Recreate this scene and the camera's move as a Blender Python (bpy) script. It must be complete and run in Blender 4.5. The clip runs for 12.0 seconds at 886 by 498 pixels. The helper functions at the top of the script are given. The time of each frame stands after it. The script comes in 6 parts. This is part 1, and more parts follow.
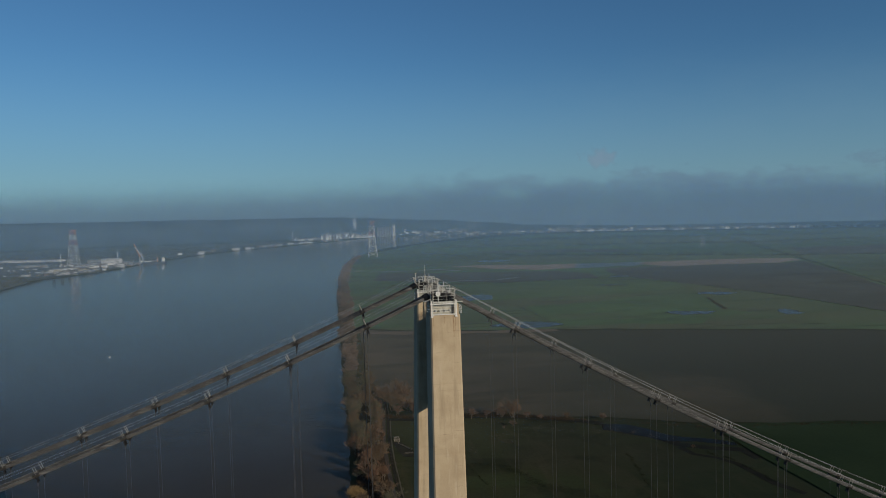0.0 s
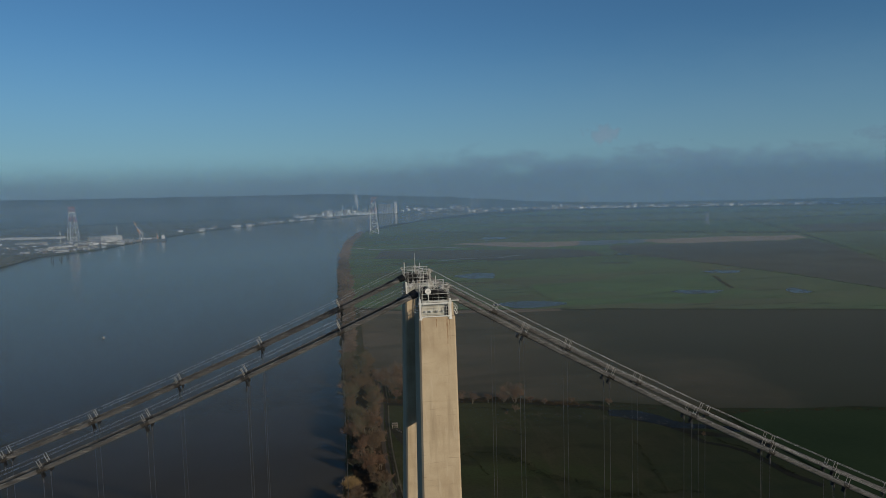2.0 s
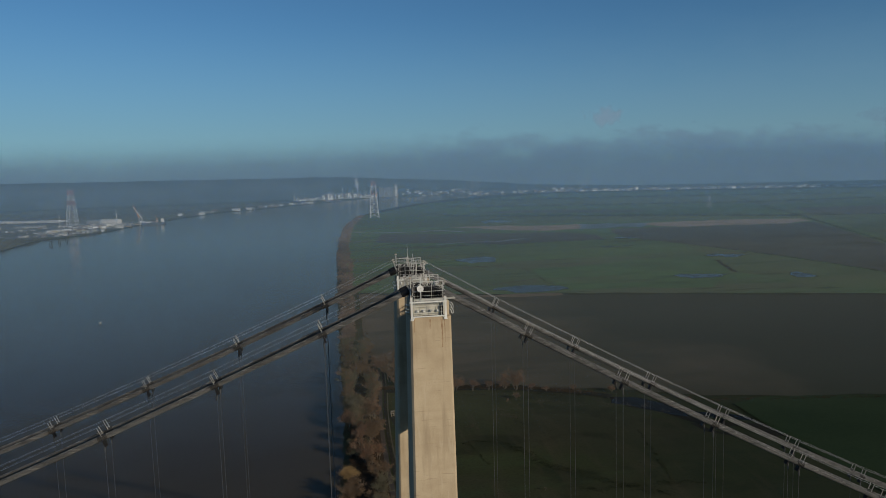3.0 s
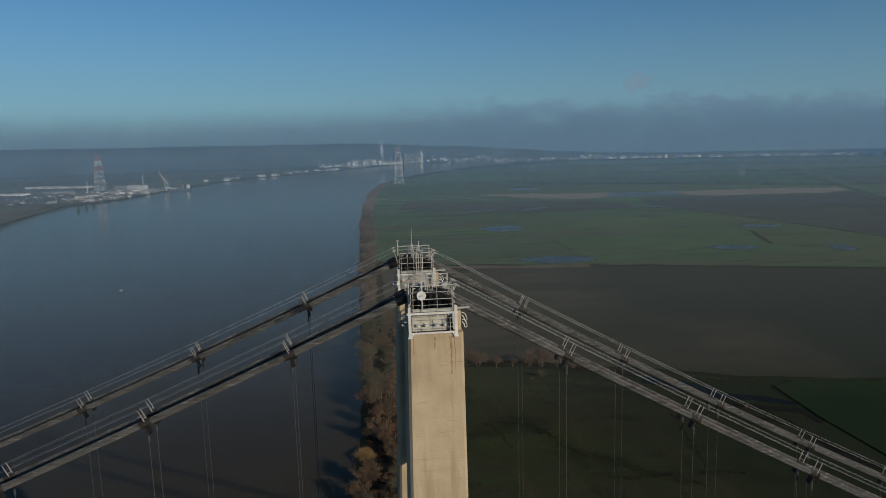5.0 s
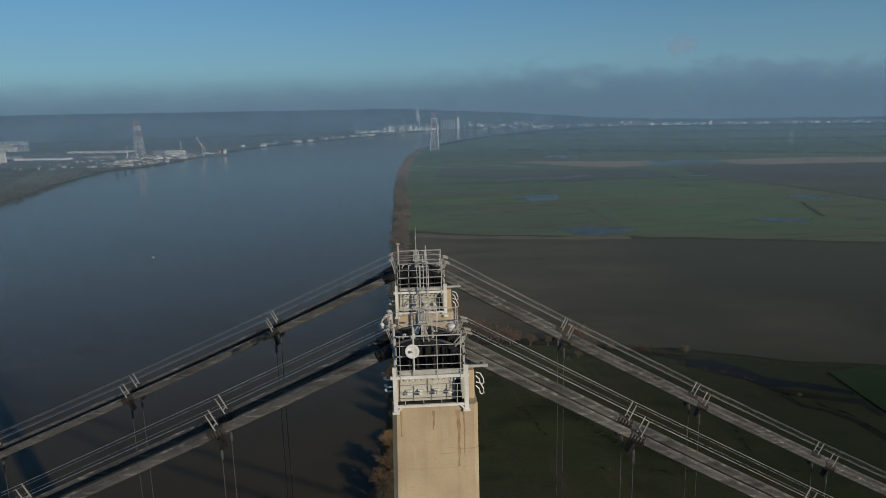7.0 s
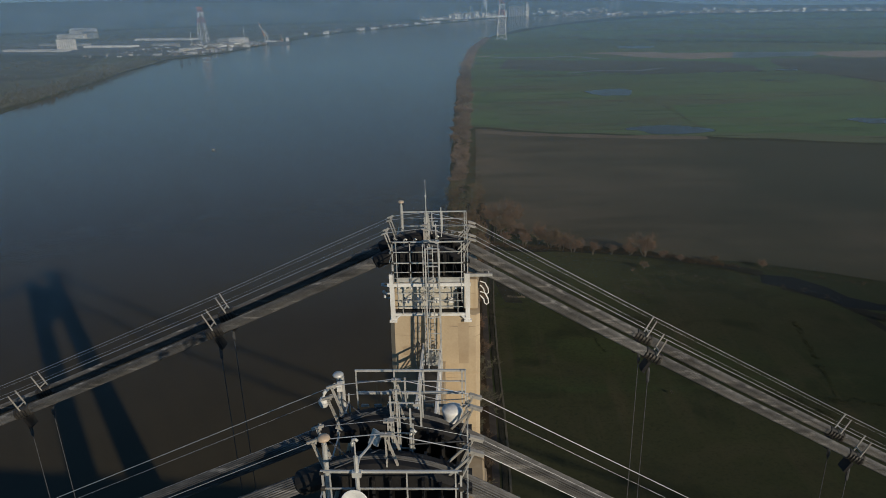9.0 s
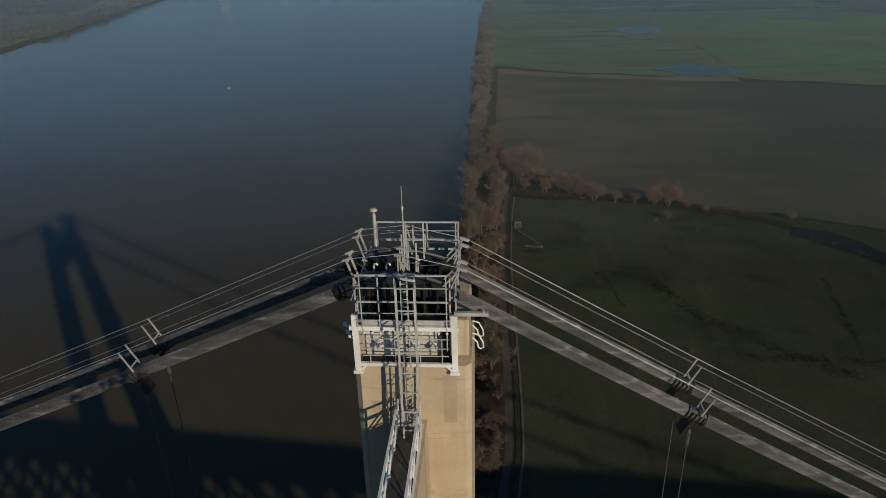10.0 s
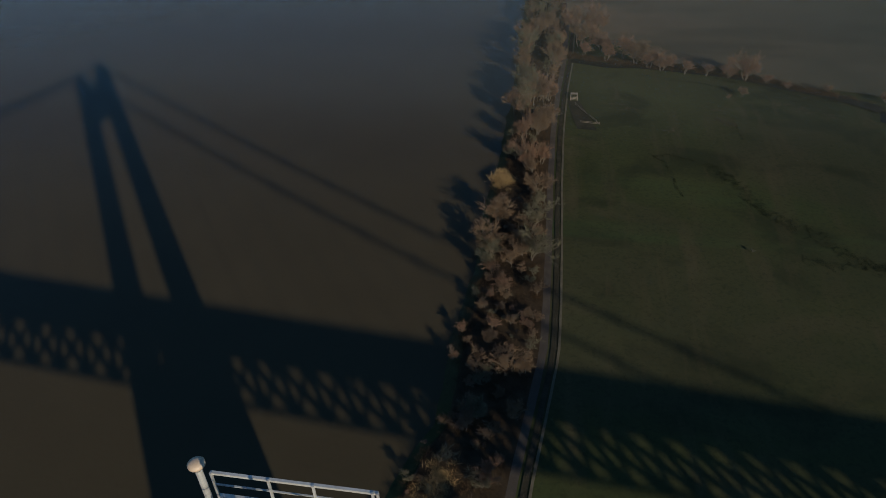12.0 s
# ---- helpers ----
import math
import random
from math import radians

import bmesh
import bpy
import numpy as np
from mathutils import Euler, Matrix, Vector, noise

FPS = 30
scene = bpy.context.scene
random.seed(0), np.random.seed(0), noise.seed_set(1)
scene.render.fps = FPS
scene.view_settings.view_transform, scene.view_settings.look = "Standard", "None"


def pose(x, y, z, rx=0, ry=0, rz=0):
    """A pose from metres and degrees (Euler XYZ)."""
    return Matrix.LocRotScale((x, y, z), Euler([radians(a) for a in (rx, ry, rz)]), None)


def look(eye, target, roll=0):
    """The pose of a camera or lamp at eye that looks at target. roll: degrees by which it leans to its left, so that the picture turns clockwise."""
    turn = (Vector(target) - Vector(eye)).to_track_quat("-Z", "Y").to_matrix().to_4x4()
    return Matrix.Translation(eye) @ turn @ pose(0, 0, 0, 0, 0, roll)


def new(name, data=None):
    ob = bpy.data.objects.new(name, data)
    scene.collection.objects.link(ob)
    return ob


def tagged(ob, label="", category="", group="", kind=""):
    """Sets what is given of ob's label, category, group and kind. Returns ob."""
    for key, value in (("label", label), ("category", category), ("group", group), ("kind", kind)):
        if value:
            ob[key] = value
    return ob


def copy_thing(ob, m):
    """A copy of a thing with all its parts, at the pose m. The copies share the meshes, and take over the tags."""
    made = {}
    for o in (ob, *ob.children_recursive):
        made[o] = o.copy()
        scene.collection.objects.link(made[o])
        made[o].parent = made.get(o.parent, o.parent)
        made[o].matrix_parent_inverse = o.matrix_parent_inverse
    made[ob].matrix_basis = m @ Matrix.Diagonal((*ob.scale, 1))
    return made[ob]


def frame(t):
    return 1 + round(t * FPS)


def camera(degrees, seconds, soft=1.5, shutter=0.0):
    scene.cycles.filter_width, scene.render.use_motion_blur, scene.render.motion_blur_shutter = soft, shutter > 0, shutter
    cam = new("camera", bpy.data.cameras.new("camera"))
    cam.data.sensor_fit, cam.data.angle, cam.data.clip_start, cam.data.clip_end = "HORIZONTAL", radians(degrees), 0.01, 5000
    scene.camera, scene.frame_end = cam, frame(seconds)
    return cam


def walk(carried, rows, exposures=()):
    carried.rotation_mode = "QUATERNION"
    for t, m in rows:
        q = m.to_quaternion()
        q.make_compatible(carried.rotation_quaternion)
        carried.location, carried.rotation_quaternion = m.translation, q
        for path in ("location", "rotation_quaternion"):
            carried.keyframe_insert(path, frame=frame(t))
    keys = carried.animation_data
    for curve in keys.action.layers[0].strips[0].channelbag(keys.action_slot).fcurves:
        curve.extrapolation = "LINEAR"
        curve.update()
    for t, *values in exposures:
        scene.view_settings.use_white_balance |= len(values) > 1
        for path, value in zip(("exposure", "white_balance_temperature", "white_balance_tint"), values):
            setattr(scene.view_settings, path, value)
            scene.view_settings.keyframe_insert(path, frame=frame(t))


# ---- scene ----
cam = camera(65.4, 12.0, soft=0.7)
walk(cam, [
    (0, pose(-15.289, -98.864, 133.689, 87.201, 1.606, -8.908)),
    (0.5, pose(-14.260, -93.508, 133.823, 87.150, 1.542, -8.841)),
    (1, pose(-13.225, -88.967, 133.833, 86.677, 1.524, -8.778)),
    (1.5, pose(-12.143, -84.714, 133.859, 86.008, 1.558, -8.740)),
    (2, pose(-11.069, -80.393, 133.958, 85.274, 1.607, -8.718)),
    (2.5, pose(-10.033, -75.881, 133.964, 84.570, 1.631, -8.704)),
    (3, pose(-8.957, -71.339, 134.076, 83.875, 1.653, -8.651)),
    (4.8, pose(-5.246, -53.752, 133.860, 81.474, 1.530, -6.540)),
    (5, pose(-4.825, -51.881, 133.872, 81.206, 1.524, -6.525)),
    (5.5, pose(-3.866, -47.175, 133.935, 80.516, 1.512, -6.525)),
    (6, pose(-2.900, -42.451, 133.964, 79.869, 1.470, -6.174)),
    (6.5, pose(-2.033, -37.610, 134.012, 79.208, 1.403, -4.821)),
    (7, pose(-1.093, -32.900, 134.042, 78.511, 1.400, -3.494)),
    (7.2, pose(-0.681, -31.071, 133.982, 78.107, 1.405, -2.970)),
    (8.8, pose(1.653, -15.577, 133.657, 70.814, 1.418, 1.513)),
    (9, pose(1.916, -13.756, 133.690, 69.848, 1.416, 1.882)),
    (9.5, pose(2.507, -9.283, 133.811, 67.406, 1.404, 2.730)),
    (10, pose(3.027, -4.736, 133.914, 64.928, 1.349, 3.685)),
    (10.5, pose(3.448, -0.068, 134.010, 62.393, 1.313, 4.997)),
    (11, pose(3.842, 4.480, 134.188, 59.393, 1.301, 6.450)),
    (11.5, pose(4.092, 9.194, 134.266, 56.133, 1.241, 7.768)),
    (12, pose(4.302, 13.788, 134.564, 52.819, 1.124, 8.653)),
], exposures=[(0, -0.08), (5, -0.08), (9, 0.08), (10.5, 0.08), (12, 0.3)])

# ---- daylight: low winter sun from behind the camera ----
SUN_TO = Vector((224.5, -304.0, 122.5)).normalized()
world = bpy.data.worlds.new("world")
scene.world = world
world.use_nodes = True
wn = world.node_tree
sky = wn.nodes.new("ShaderNodeTexSky")
sky.sky_type = "NISHITA"
sky.sun_disc = False
sky.sun_elevation = math.asin(SUN_TO.z)
sky.sun_rotation = math.atan2(SUN_TO.x, SUN_TO.y)
sky.altitude = 150
sky.air_density, sky.dust_density, sky.ozone_density = 1.0, 0.15, 3.0
wn.nodes["Background"].inputs["Strength"].default_value = 0.067
tint = wn.nodes.new("ShaderNodeMix")
tint.data_type, tint.blend_type = "RGBA", "MULTIPLY"
tint.inputs["Factor"].default_value = 1.0
tint.inputs[7].default_value = (0.54, 0.86, 1.06, 1)
wn.links.new(sky.outputs["Color"], tint.inputs[6])
wn.links.new(tint.outputs[2], wn.nodes["Background"].inputs["Color"])
sun = new("sun", bpy.data.lights.new("sun", "SUN"))
sun.data.energy, sun.data.angle, sun.data.color = 3.2, radians(0.6), (1.0, 0.86, 0.66)
sun.matrix_world = look(SUN_TO * 400, (0, 0, 0))


# ---- materials ----
def mat(name, a, b, rough=0.7, metal=0.0, scale=1.0, fine=12.0, bump=0.3, depth=0.02, spread=0.25, spec=0.5, coords="Object"):
    """Two colours mixed by a broad and a fine noise, with fine relief; scale and fine are features per metre."""
    m = bpy.data.materials.new(name)
    m.use_nodes = True
    n, l = m.node_tree.nodes, m.node_tree.links
    bs = n["Principled BSDF"]
    tc = n.new("ShaderNodeTexCoord")
    src = tc.outputs[coords]
    broad = n.new("ShaderNodeTexNoise")
    broad.inputs["Scale"].default_value, broad.inputs["Detail"].default_value = scale, 5
    small = n.new("ShaderNodeTexNoise")
    small.inputs["Scale"].default_value, small.inputs["Detail"].default_value = fine, 4
    l.new(src, broad.inputs["Vector"])
    l.new(src, small.inputs["Vector"])
    mixf = n.new("ShaderNodeMath")
    mixf.operation = "MULTIPLY_ADD"
    l.new(small.outputs["Fac"], mixf.inputs[0])
    mixf.inputs[1].default_value = 0.45
    l.new(broad.outputs["Fac"], mixf.inputs[2])
    ramp = n.new("ShaderNodeMapRange")
    ramp.inputs["From Min"].default_value, ramp.inputs["From Max"].default_value = 0.72 - spread, 0.72 + spread
    l.new(mixf.outputs[0], ramp.inputs["Value"])
    info = n.new("ShaderNodeObjectInfo")
    shift = n.new("ShaderNodeMath")
    shift.operation = "MULTIPLY_ADD"
    shift.use_clamp = True
    l.new(info.outputs["Random"], shift.inputs[0])
    shift.inputs[1].default_value = 0.24
    l.new(ramp.outputs["Result"], shift.inputs[2])
    mix = n.new("ShaderNodeMix")
    mix.data_type = "RGBA"
    l.new(shift.outputs[0], mix.inputs["Factor"])
    mix.inputs[6].default_value, mix.inputs[7].default_value = (*a, 1), (*b, 1)
    l.new(mix.outputs[2], bs.inputs["Base Color"])
    bs.inputs["Roughness"].default_value, bs.inputs["Metallic"].default_value = rough, metal
    bs.inputs["Specular IOR Level"].default_value = spec
    if bump:
        bp = n.new("ShaderNodeBump")
        bp.inputs["Strength"].default_value, bp.inputs["Distance"].default_value = bump, depth
        l.new(small.outputs["Fac"], bp.inputs["Height"])
        l.new(bp.outputs["Normal"], bs.inputs["Normal"])
    return m


def water_mat(name, mud, wave=0.45, rough=0.13):
    m = mat(name, [c * 0.8 for c in mud], mud, rough, 0, 0.004, 0.05, 0)
    n, l = m.node_tree.nodes, m.node_tree.links
    bs = n["Principled BSDF"]
    bs.inputs["IOR"].default_value = 1.155
    tc = n.new("ShaderNodeTexCoord")
    wv = n.new("ShaderNodeTexNoise")
    wv.inputs["Scale"].default_value, wv.inputs["Detail"].default_value = 0.6, 6
    l.new(tc.outputs["Object"], wv.inputs["Vector"])
    bp = n.new("ShaderNodeBump")
    bp.inputs["Strength"].default_value, bp.inputs["Distance"].default_value = wave, 0.12
    l.new(wv.outputs["Fac"], bp.inputs["Height"])
    l.new(bp.outputs["Normal"], bs.inputs["Normal"])
    return m


def streaked(m, colour, amount, scale, stretch, lo, hi):
    """Lay long run-off streaks or patches of another colour over a material."""
    n, l = m.node_tree.nodes, m.node_tree.links
    bs = n["Principled BSDF"]
    tc, mp, t, r, x = (n.new("ShaderNode" + k) for k in ("TexCoord", "Mapping", "TexNoise", "MapRange", "Mix"))
    mp.inputs["Scale"].default_value = stretch
    l.new(tc.outputs["Object"], mp.inputs["Vector"])
    t.inputs["Scale"].default_value, t.inputs["Detail"].default_value = scale, 6
    l.new(mp.outputs["Vector"], t.inputs["Vector"])
    r.inputs["From Min"].default_value, r.inputs["From Max"].default_value, r.inputs["To Max"].default_value = lo, hi, amount
    l.new(t.outputs["Fac"], r.inputs["Value"])
    x.data_type = "RGBA"
    l.new(r.outputs["Result"], x.inputs["Factor"])
    l.new(bs.inputs["Base Color"].links[0].from_socket, x.inputs[6])
    x.inputs[7].default_value = (*colour, 1)
    l.new(x.outputs[2], bs.inputs["Base Color"])
    return m


M_CONCRETE = mat("concrete", (0.36, 0.275, 0.175), (0.50, 0.405, 0.275), 0.85, 0, 0.35, 9, 0.25, 0.02, 0.3)
streaked(M_CONCRETE, (0.26, 0.195, 0.125), 0.55, 1.3, (1, 1, 0.07), 0.52, 0.72)
streaked(M_CONCRETE, (0.32, 0.24, 0.155), 0.3, 0.35, (1, 1, 1.6), 0.5, 0.68)
streaked(M_CONCRETE, (0.2, 0.15, 0.1), 0.6, 1.0, (0.35, 0.35, 9), 0.66, 0.72)
streaked(M_CONCRETE, (0.54, 0.46, 0.34), 0.5, 2.2, (1, 1, 0.12), 0.58, 0.75)
M_STAIN = mat("rust_stain", (0.2, 0.115, 0.06), (0.36, 0.25, 0.15), 0.9, 0, 2.5, 14, 0.1, 0.004)
M_PATCH = mat("patched_concrete", (0.31, 0.235, 0.15), (0.4, 0.315, 0.21), 0.85, 0, 0.8, 9, 0.2, 0.01)
M_PANEL = mat("pale_grey_panel", (0.38, 0.355, 0.29), (0.53, 0.51, 0.44), 0.6, 0, 1.2, 14, 0.1, 0.004)
M_WHITE = mat("white_paint", (0.5, 0.49, 0.455), (0.74, 0.74, 0.71), 0.45, 0, 0.8, 14, 0.1, 0.005)
M_GALV = mat("galvanised_steel", (0.32, 0.32, 0.3), (0.6, 0.6, 0.57), 0.5, 0.35, 1.5, 20, 0.1, 0.004)
M_BLACK = mat("black_steel", (0.007, 0.007, 0.008), (0.022, 0.021, 0.02), 0.6, 0, 1.2, 18, 0.15, 0.01, spec=0.25)
M_CABLE = mat("cable_wax_grey", (0.028, 0.028, 0.028), (0.13, 0.128, 0.124), 0.65, 0, 0.35, 6, 0.4, 0.02, 0.3)
streaked(M_CABLE, (0.31, 0.3, 0.285), 0.7, 1.6, (0.3, 3, 3), 0.55, 0.7)
streaked(M_CABLE, (0.03, 0.03, 0.03), 0.7, 0.9, (0.25, 3, 3), 0.52, 0.66)
M_RUSTY = mat("weathered_steel", (0.18, 0.165, 0.14), (0.4, 0.385, 0.345), 0.7, 0.1, 1.1, 16, 0.2, 0.006)
M_CLAMP = mat("dark_clamp_steel", (0.012, 0.011, 0.01), (0.06, 0.054, 0.046), 0.6, 0.1, 1.4, 16, 0.2, 0.006)
M_ROPE = mat("wire_rope", (0.24, 0.25, 0.26), (0.4, 0.41, 0.42), 0.45, 0.3, 3, 30, 0.1, 0.004)
M_HANGER = mat("hanger_rope", (0.03, 0.032, 0.035), (0.1, 0.102, 0.105), 0.6, 0.2, 3, 30, 0.1, 0.004)
M_ASPHALT = mat("asphalt", (0.04, 0.04, 0.042), (0.07, 0.07, 0.07), 0.9, 0, 0.3, 8, 0.2)
M_DECKSTEEL = mat("deck_steel", (0.2, 0.22, 0.22), (0.32, 0.34, 0.33), 0.6, 0, 0.4, 8, 0.1)
M_WATER = water_mat("river_water", (0.061, 0.05, 0.03))
M_POND = water_mat("pond_water", (0.014, 0.022, 0.026), 0.9, 0.2)
M_POND.node_tree.nodes["Principled BSDF"].inputs["IOR"].default_value = 1.13
M_CREEK = water_mat("creek_water", (0.012, 0.014, 0.014), 0.4, 0.15)
M_CREEK.node_tree.nodes["Principled BSDF"].inputs["IOR"].default_value = 1.075
M_SHALLOW = water_mat("shallow_flood_water", (0.06, 0.075, 0.075), 0.6, 0.3)


def meadow_mat():
    """Winter pasture: green and olive grass with dark wet hollows and straw-coloured streaks."""
    m = mat("meadow_grass", (0.023, 0.028, 0.01), (0.048, 0.053, 0.018), 0.95, 0, 0.018, 0.7, 0.5, 0.15, 0.3, 0.15)
    n, l = m.node_tree.nodes, m.node_tree.links
    bs = n["Principled BSDF"]
    base = bs.inputs["Base Color"].links[0].from_socket
    tc = n.new("ShaderNodeTexCoord")
    for scale, lo, hi, colour, amount, stretch in ((0.0045, 0.5, 0.6, (0.05, 0.044, 0.027), 0.55, (0.35, 1.5, 1)), (0.008, 0.53, 0.6, (0.040, 0.066, 0.022), 0.8, (0.3, 1.4, 1)), (0.011, 0.52, 0.68, (0.052, 0.046, 0.024), 0.7, (1, 1, 1)), (0.035, 0.52, 0.66, (0.011, 0.013, 0.007), 0.5, (1, 1.3, 1)), (0.024, 0.55, 0.68, (0.075, 0.06, 0.032), 0.55, (0.7, 1.2, 1)), (0.09, 0.54, 0.72, (0.07, 0.056, 0.028), 0.65, (1.5, 0.2, 1)), (0.9, 0.5, 0.75, (0.018, 0.022, 0.01), 0.6, (1, 1, 1))):
        mp = n.new("ShaderNodeMapping")
        mp.inputs["Scale"].default_value = stretch
        mp.inputs["Location"].default_value = (scale * 900, 31, 7)
        l.new(tc.outputs["Object"], mp.inputs["Vector"])
        t = n.new("ShaderNodeTexNoise")
        t.inputs["Scale"].default_value, t.inputs["Detail"].default_value, t.inputs["Distortion"].default_value = scale, 6, 0.6
        l.new(mp.outputs["Vector"], t.inputs["Vector"])
        r = n.new("ShaderNodeMapRange")
        r.inputs["From Min"].default_value, r.inputs["From Max"].default_value, r.inputs["To Max"].default_value = lo, hi, amount
        l.new(t.outputs["Fac"], r.inputs["Value"])
        x = n.new("ShaderNodeMix")
        x.data_type = "RGBA"
        l.new(r.outputs["Result"], x.inputs["Factor"])
        l.new(base, x.inputs[6])
        x.inputs[7].default_value = (*colour, 1)
        base = x.outputs[2]
    sep, t, add, r, x = (n.new("ShaderNode" + k) for k in ("SeparateXYZ", "TexNoise", "Math", "MapRange", "Mix"))
    l.new(tc.outputs["Object"], sep.inputs[0])
    l.new(tc.outputs["Object"], t.inputs["Vector"])
    t.inputs["Scale"].default_value, t.inputs["Detail"].default_value = 0.02, 6
    add.operation = "MULTIPLY_ADD"
    l.new(t.outputs["Fac"], add.inputs[0])
    add.inputs[1].default_value = 160
    l.new(sep.outputs["X"], add.inputs[2])
    r.inputs["From Min"].default_value, r.inputs["From Max"].default_value, r.inputs["To Max"].default_value = 130, 260, 0.7
    l.new(add.outputs[0], r.inputs["Value"])
    x.data_type = "RGBA"
    l.new(r.outputs["Result"], x.inputs["Factor"])
    l.new(base, x.inputs[6])
    x.inputs[7].default_value = (0.013, 0.022, 0.009, 1)
    l.new(x.outputs[2], bs.inputs["Base Color"])
    return m


M_GRASS = meadow_mat()
M_WET = mat("wet_hollow", (0.014, 0.017, 0.009), (0.026, 0.031, 0.015), 0.95, 0, 0.1, 0.9, 0.3, spec=0.1)
M_PASTURE = mat("lush_pasture", (0.064, 0.122, 0.05), (0.115, 0.19, 0.078), 0.95, 0, 0.006, 0.2, 0.3, 0.2, 0.3, 0.15)
streaked(M_PASTURE, (0.12, 0.115, 0.075), 0.6, 0.006, (0.3, 1.5, 1), 0.5, 0.62)
streaked(M_PASTURE, (0.05, 0.08, 0.034), 0.55, 0.012, (0.3, 1.4, 1), 0.54, 0.64)
M_PLOUGH = mat("ploughed_earth", (0.062, 0.068, 0.056), (0.1, 0.105, 0.086), 0.95, 0, 0.012, 0.4, 0.5, 0.15, 0.3, 0.2)
streaked(M_PLOUGH, (0.05, 0.056, 0.034), 0.7, 0.012, (0.5, 1.1, 1), 0.48, 0.7)
streaked(M_PLOUGH, (0.13, 0.122, 0.1), 0.5, 0.009, (0.5, 1, 1), 0.52, 0.7)


def sown_mat():
    """Ploughed earth on which a thin green crop comes up, thicker towards the east."""
    m = mat("sown_field", (0.096, 0.072, 0.046), (0.15, 0.115, 0.076), 0.95, 0, 0.012, 0.4, 0.5, 0.15, 0.3, 0.2)
    streaked(m, (0.2, 0.145, 0.1), 0.6, 0.009, (0.4, 1.2, 1), 0.5, 0.66)
    streaked(m, (0.045, 0.042, 0.026), 0.7, 0.014, (0.4, 1.5, 1), 0.5, 0.66)
    n, l = m.node_tree.nodes, m.node_tree.links
    bs = n["Principled BSDF"]
    tc, sep, t, add, r, x = (n.new("ShaderNode" + k) for k in ("TexCoord", "SeparateXYZ", "TexNoise", "Math", "MapRange", "Mix"))
    l.new(tc.outputs["Object"], sep.inputs[0])
    l.new(tc.outputs["Object"], t.inputs["Vector"])
    t.inputs["Scale"].default_value, t.inputs["Detail"].default_value = 0.01, 6
    add.operation = "MULTIPLY_ADD"
    l.new(t.outputs["Fac"], add.inputs[0])
    add.inputs[1].default_value = 420
    l.new(sep.outputs["X"], add.inputs[2])
    r.inputs["From Min"].default_value, r.inputs["From Max"].default_value, r.inputs["To Max"].default_value = 170, 470, 0.95
    l.new(add.outputs[0], r.inputs["Value"])
    x.data_type = "RGBA"
    l.new(r.outputs["Result"], x.inputs["Factor"])
    l.new(bs.inputs["Base Color"].links[0].from_socket, x.inputs[6])
    x.inputs[7].default_value = (0.03, 0.037, 0.022, 1)
    l.new(x.outputs[2], bs.inputs["Base Color"])
    return m


M_FIELD = sown_mat()
M_HEADLAND = mat("bare_headland", (0.13, 0.095, 0.064), (0.19, 0.142, 0.1), 0.95, 0, 0.02, 0.4, 0.3, 0.1, 0.3, 0.2)
M_FARFIELD = mat("far_bank_field", (0.06, 0.072, 0.04), (0.115, 0.12, 0.07), 0.95, 0, 0.004, 0.08, 0.2, 0.1)
streaked(M_FARFIELD, (0.12, 0.1, 0.072), 0.8, 0.003, (0.4, 1.4, 1), 0.5, 0.6)
# Blue-grey base colour puts distance haze into the wooded hills.
M_HILL = mat("haze_tinted_hills", (0.045, 0.068, 0.085), (0.085, 0.11, 0.13), 0.95, 0, 0.004, 0.05, 0)
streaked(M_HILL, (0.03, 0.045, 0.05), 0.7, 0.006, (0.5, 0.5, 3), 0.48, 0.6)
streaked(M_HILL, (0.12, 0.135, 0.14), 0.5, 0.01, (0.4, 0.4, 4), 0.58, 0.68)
M_HEDGE = mat("dark_hedge", (0.02, 0.026, 0.018), (0.045, 0.048, 0.034), 0.95, 0, 0.05, 0.6, 0)
streaked(M_PASTURE, (0.14, 0.13, 0.085), 0.5, 0.03, (0.22, 1.6, 1), 0.56, 0.66)
streaked(M_PASTURE, (0.035, 0.065, 0.03), 0.6, 0.045, (0.25, 1.5, 1), 0.58, 0.66)
M_PARCELS = [mat("meadow_parcel", a, b, 0.95, 0, 0.01, 0.3, 0.3, 0.2, 0.3, 0.15) for a, b in (((0.062, 0.128, 0.05), (0.11, 0.195, 0.078)), ((0.075, 0.11, 0.05), (0.125, 0.17, 0.078)), ((0.07, 0.115, 0.055), (0.118, 0.168, 0.084)))]
for m in M_PARCELS:
    streaked(m, (0.12, 0.11, 0.072), 0.5, 0.012, (0.35, 1.3, 1), 0.53, 0.66)
    streaked(m, (0.045, 0.075, 0.036), 0.55, 0.03, (0.4, 1.3, 1), 0.55, 0.66)
    streaked(m, (0.15, 0.15, 0.095), 0.5, 0.05, (0.22, 1.6, 1), 0.57, 0.67)
M_CROP = mat("winter_crop", (0.012, 0.026, 0.008), (0.022, 0.04, 0.013), 0.95, 0, 0.02, 0.5, 0.3, 0.1, 0.3, 0.15)
M_YARD = mat("pale_hardstanding", (0.07, 0.075, 0.065), (0.17, 0.165, 0.15), 0.95, 0, 0.02, 0.2, 0.1)
M_SAND = mat("bare_sand", (0.21, 0.15, 0.11), (0.33, 0.25, 0.185), 0.95, 0, 0.02, 0.3, 0.2, 0.1)
M_TRACK = mat("gravel_track", (0.03, 0.023, 0.017), (0.066, 0.052, 0.038), 0.95, 0, 0.2, 2.5, 0.4, 0.05)
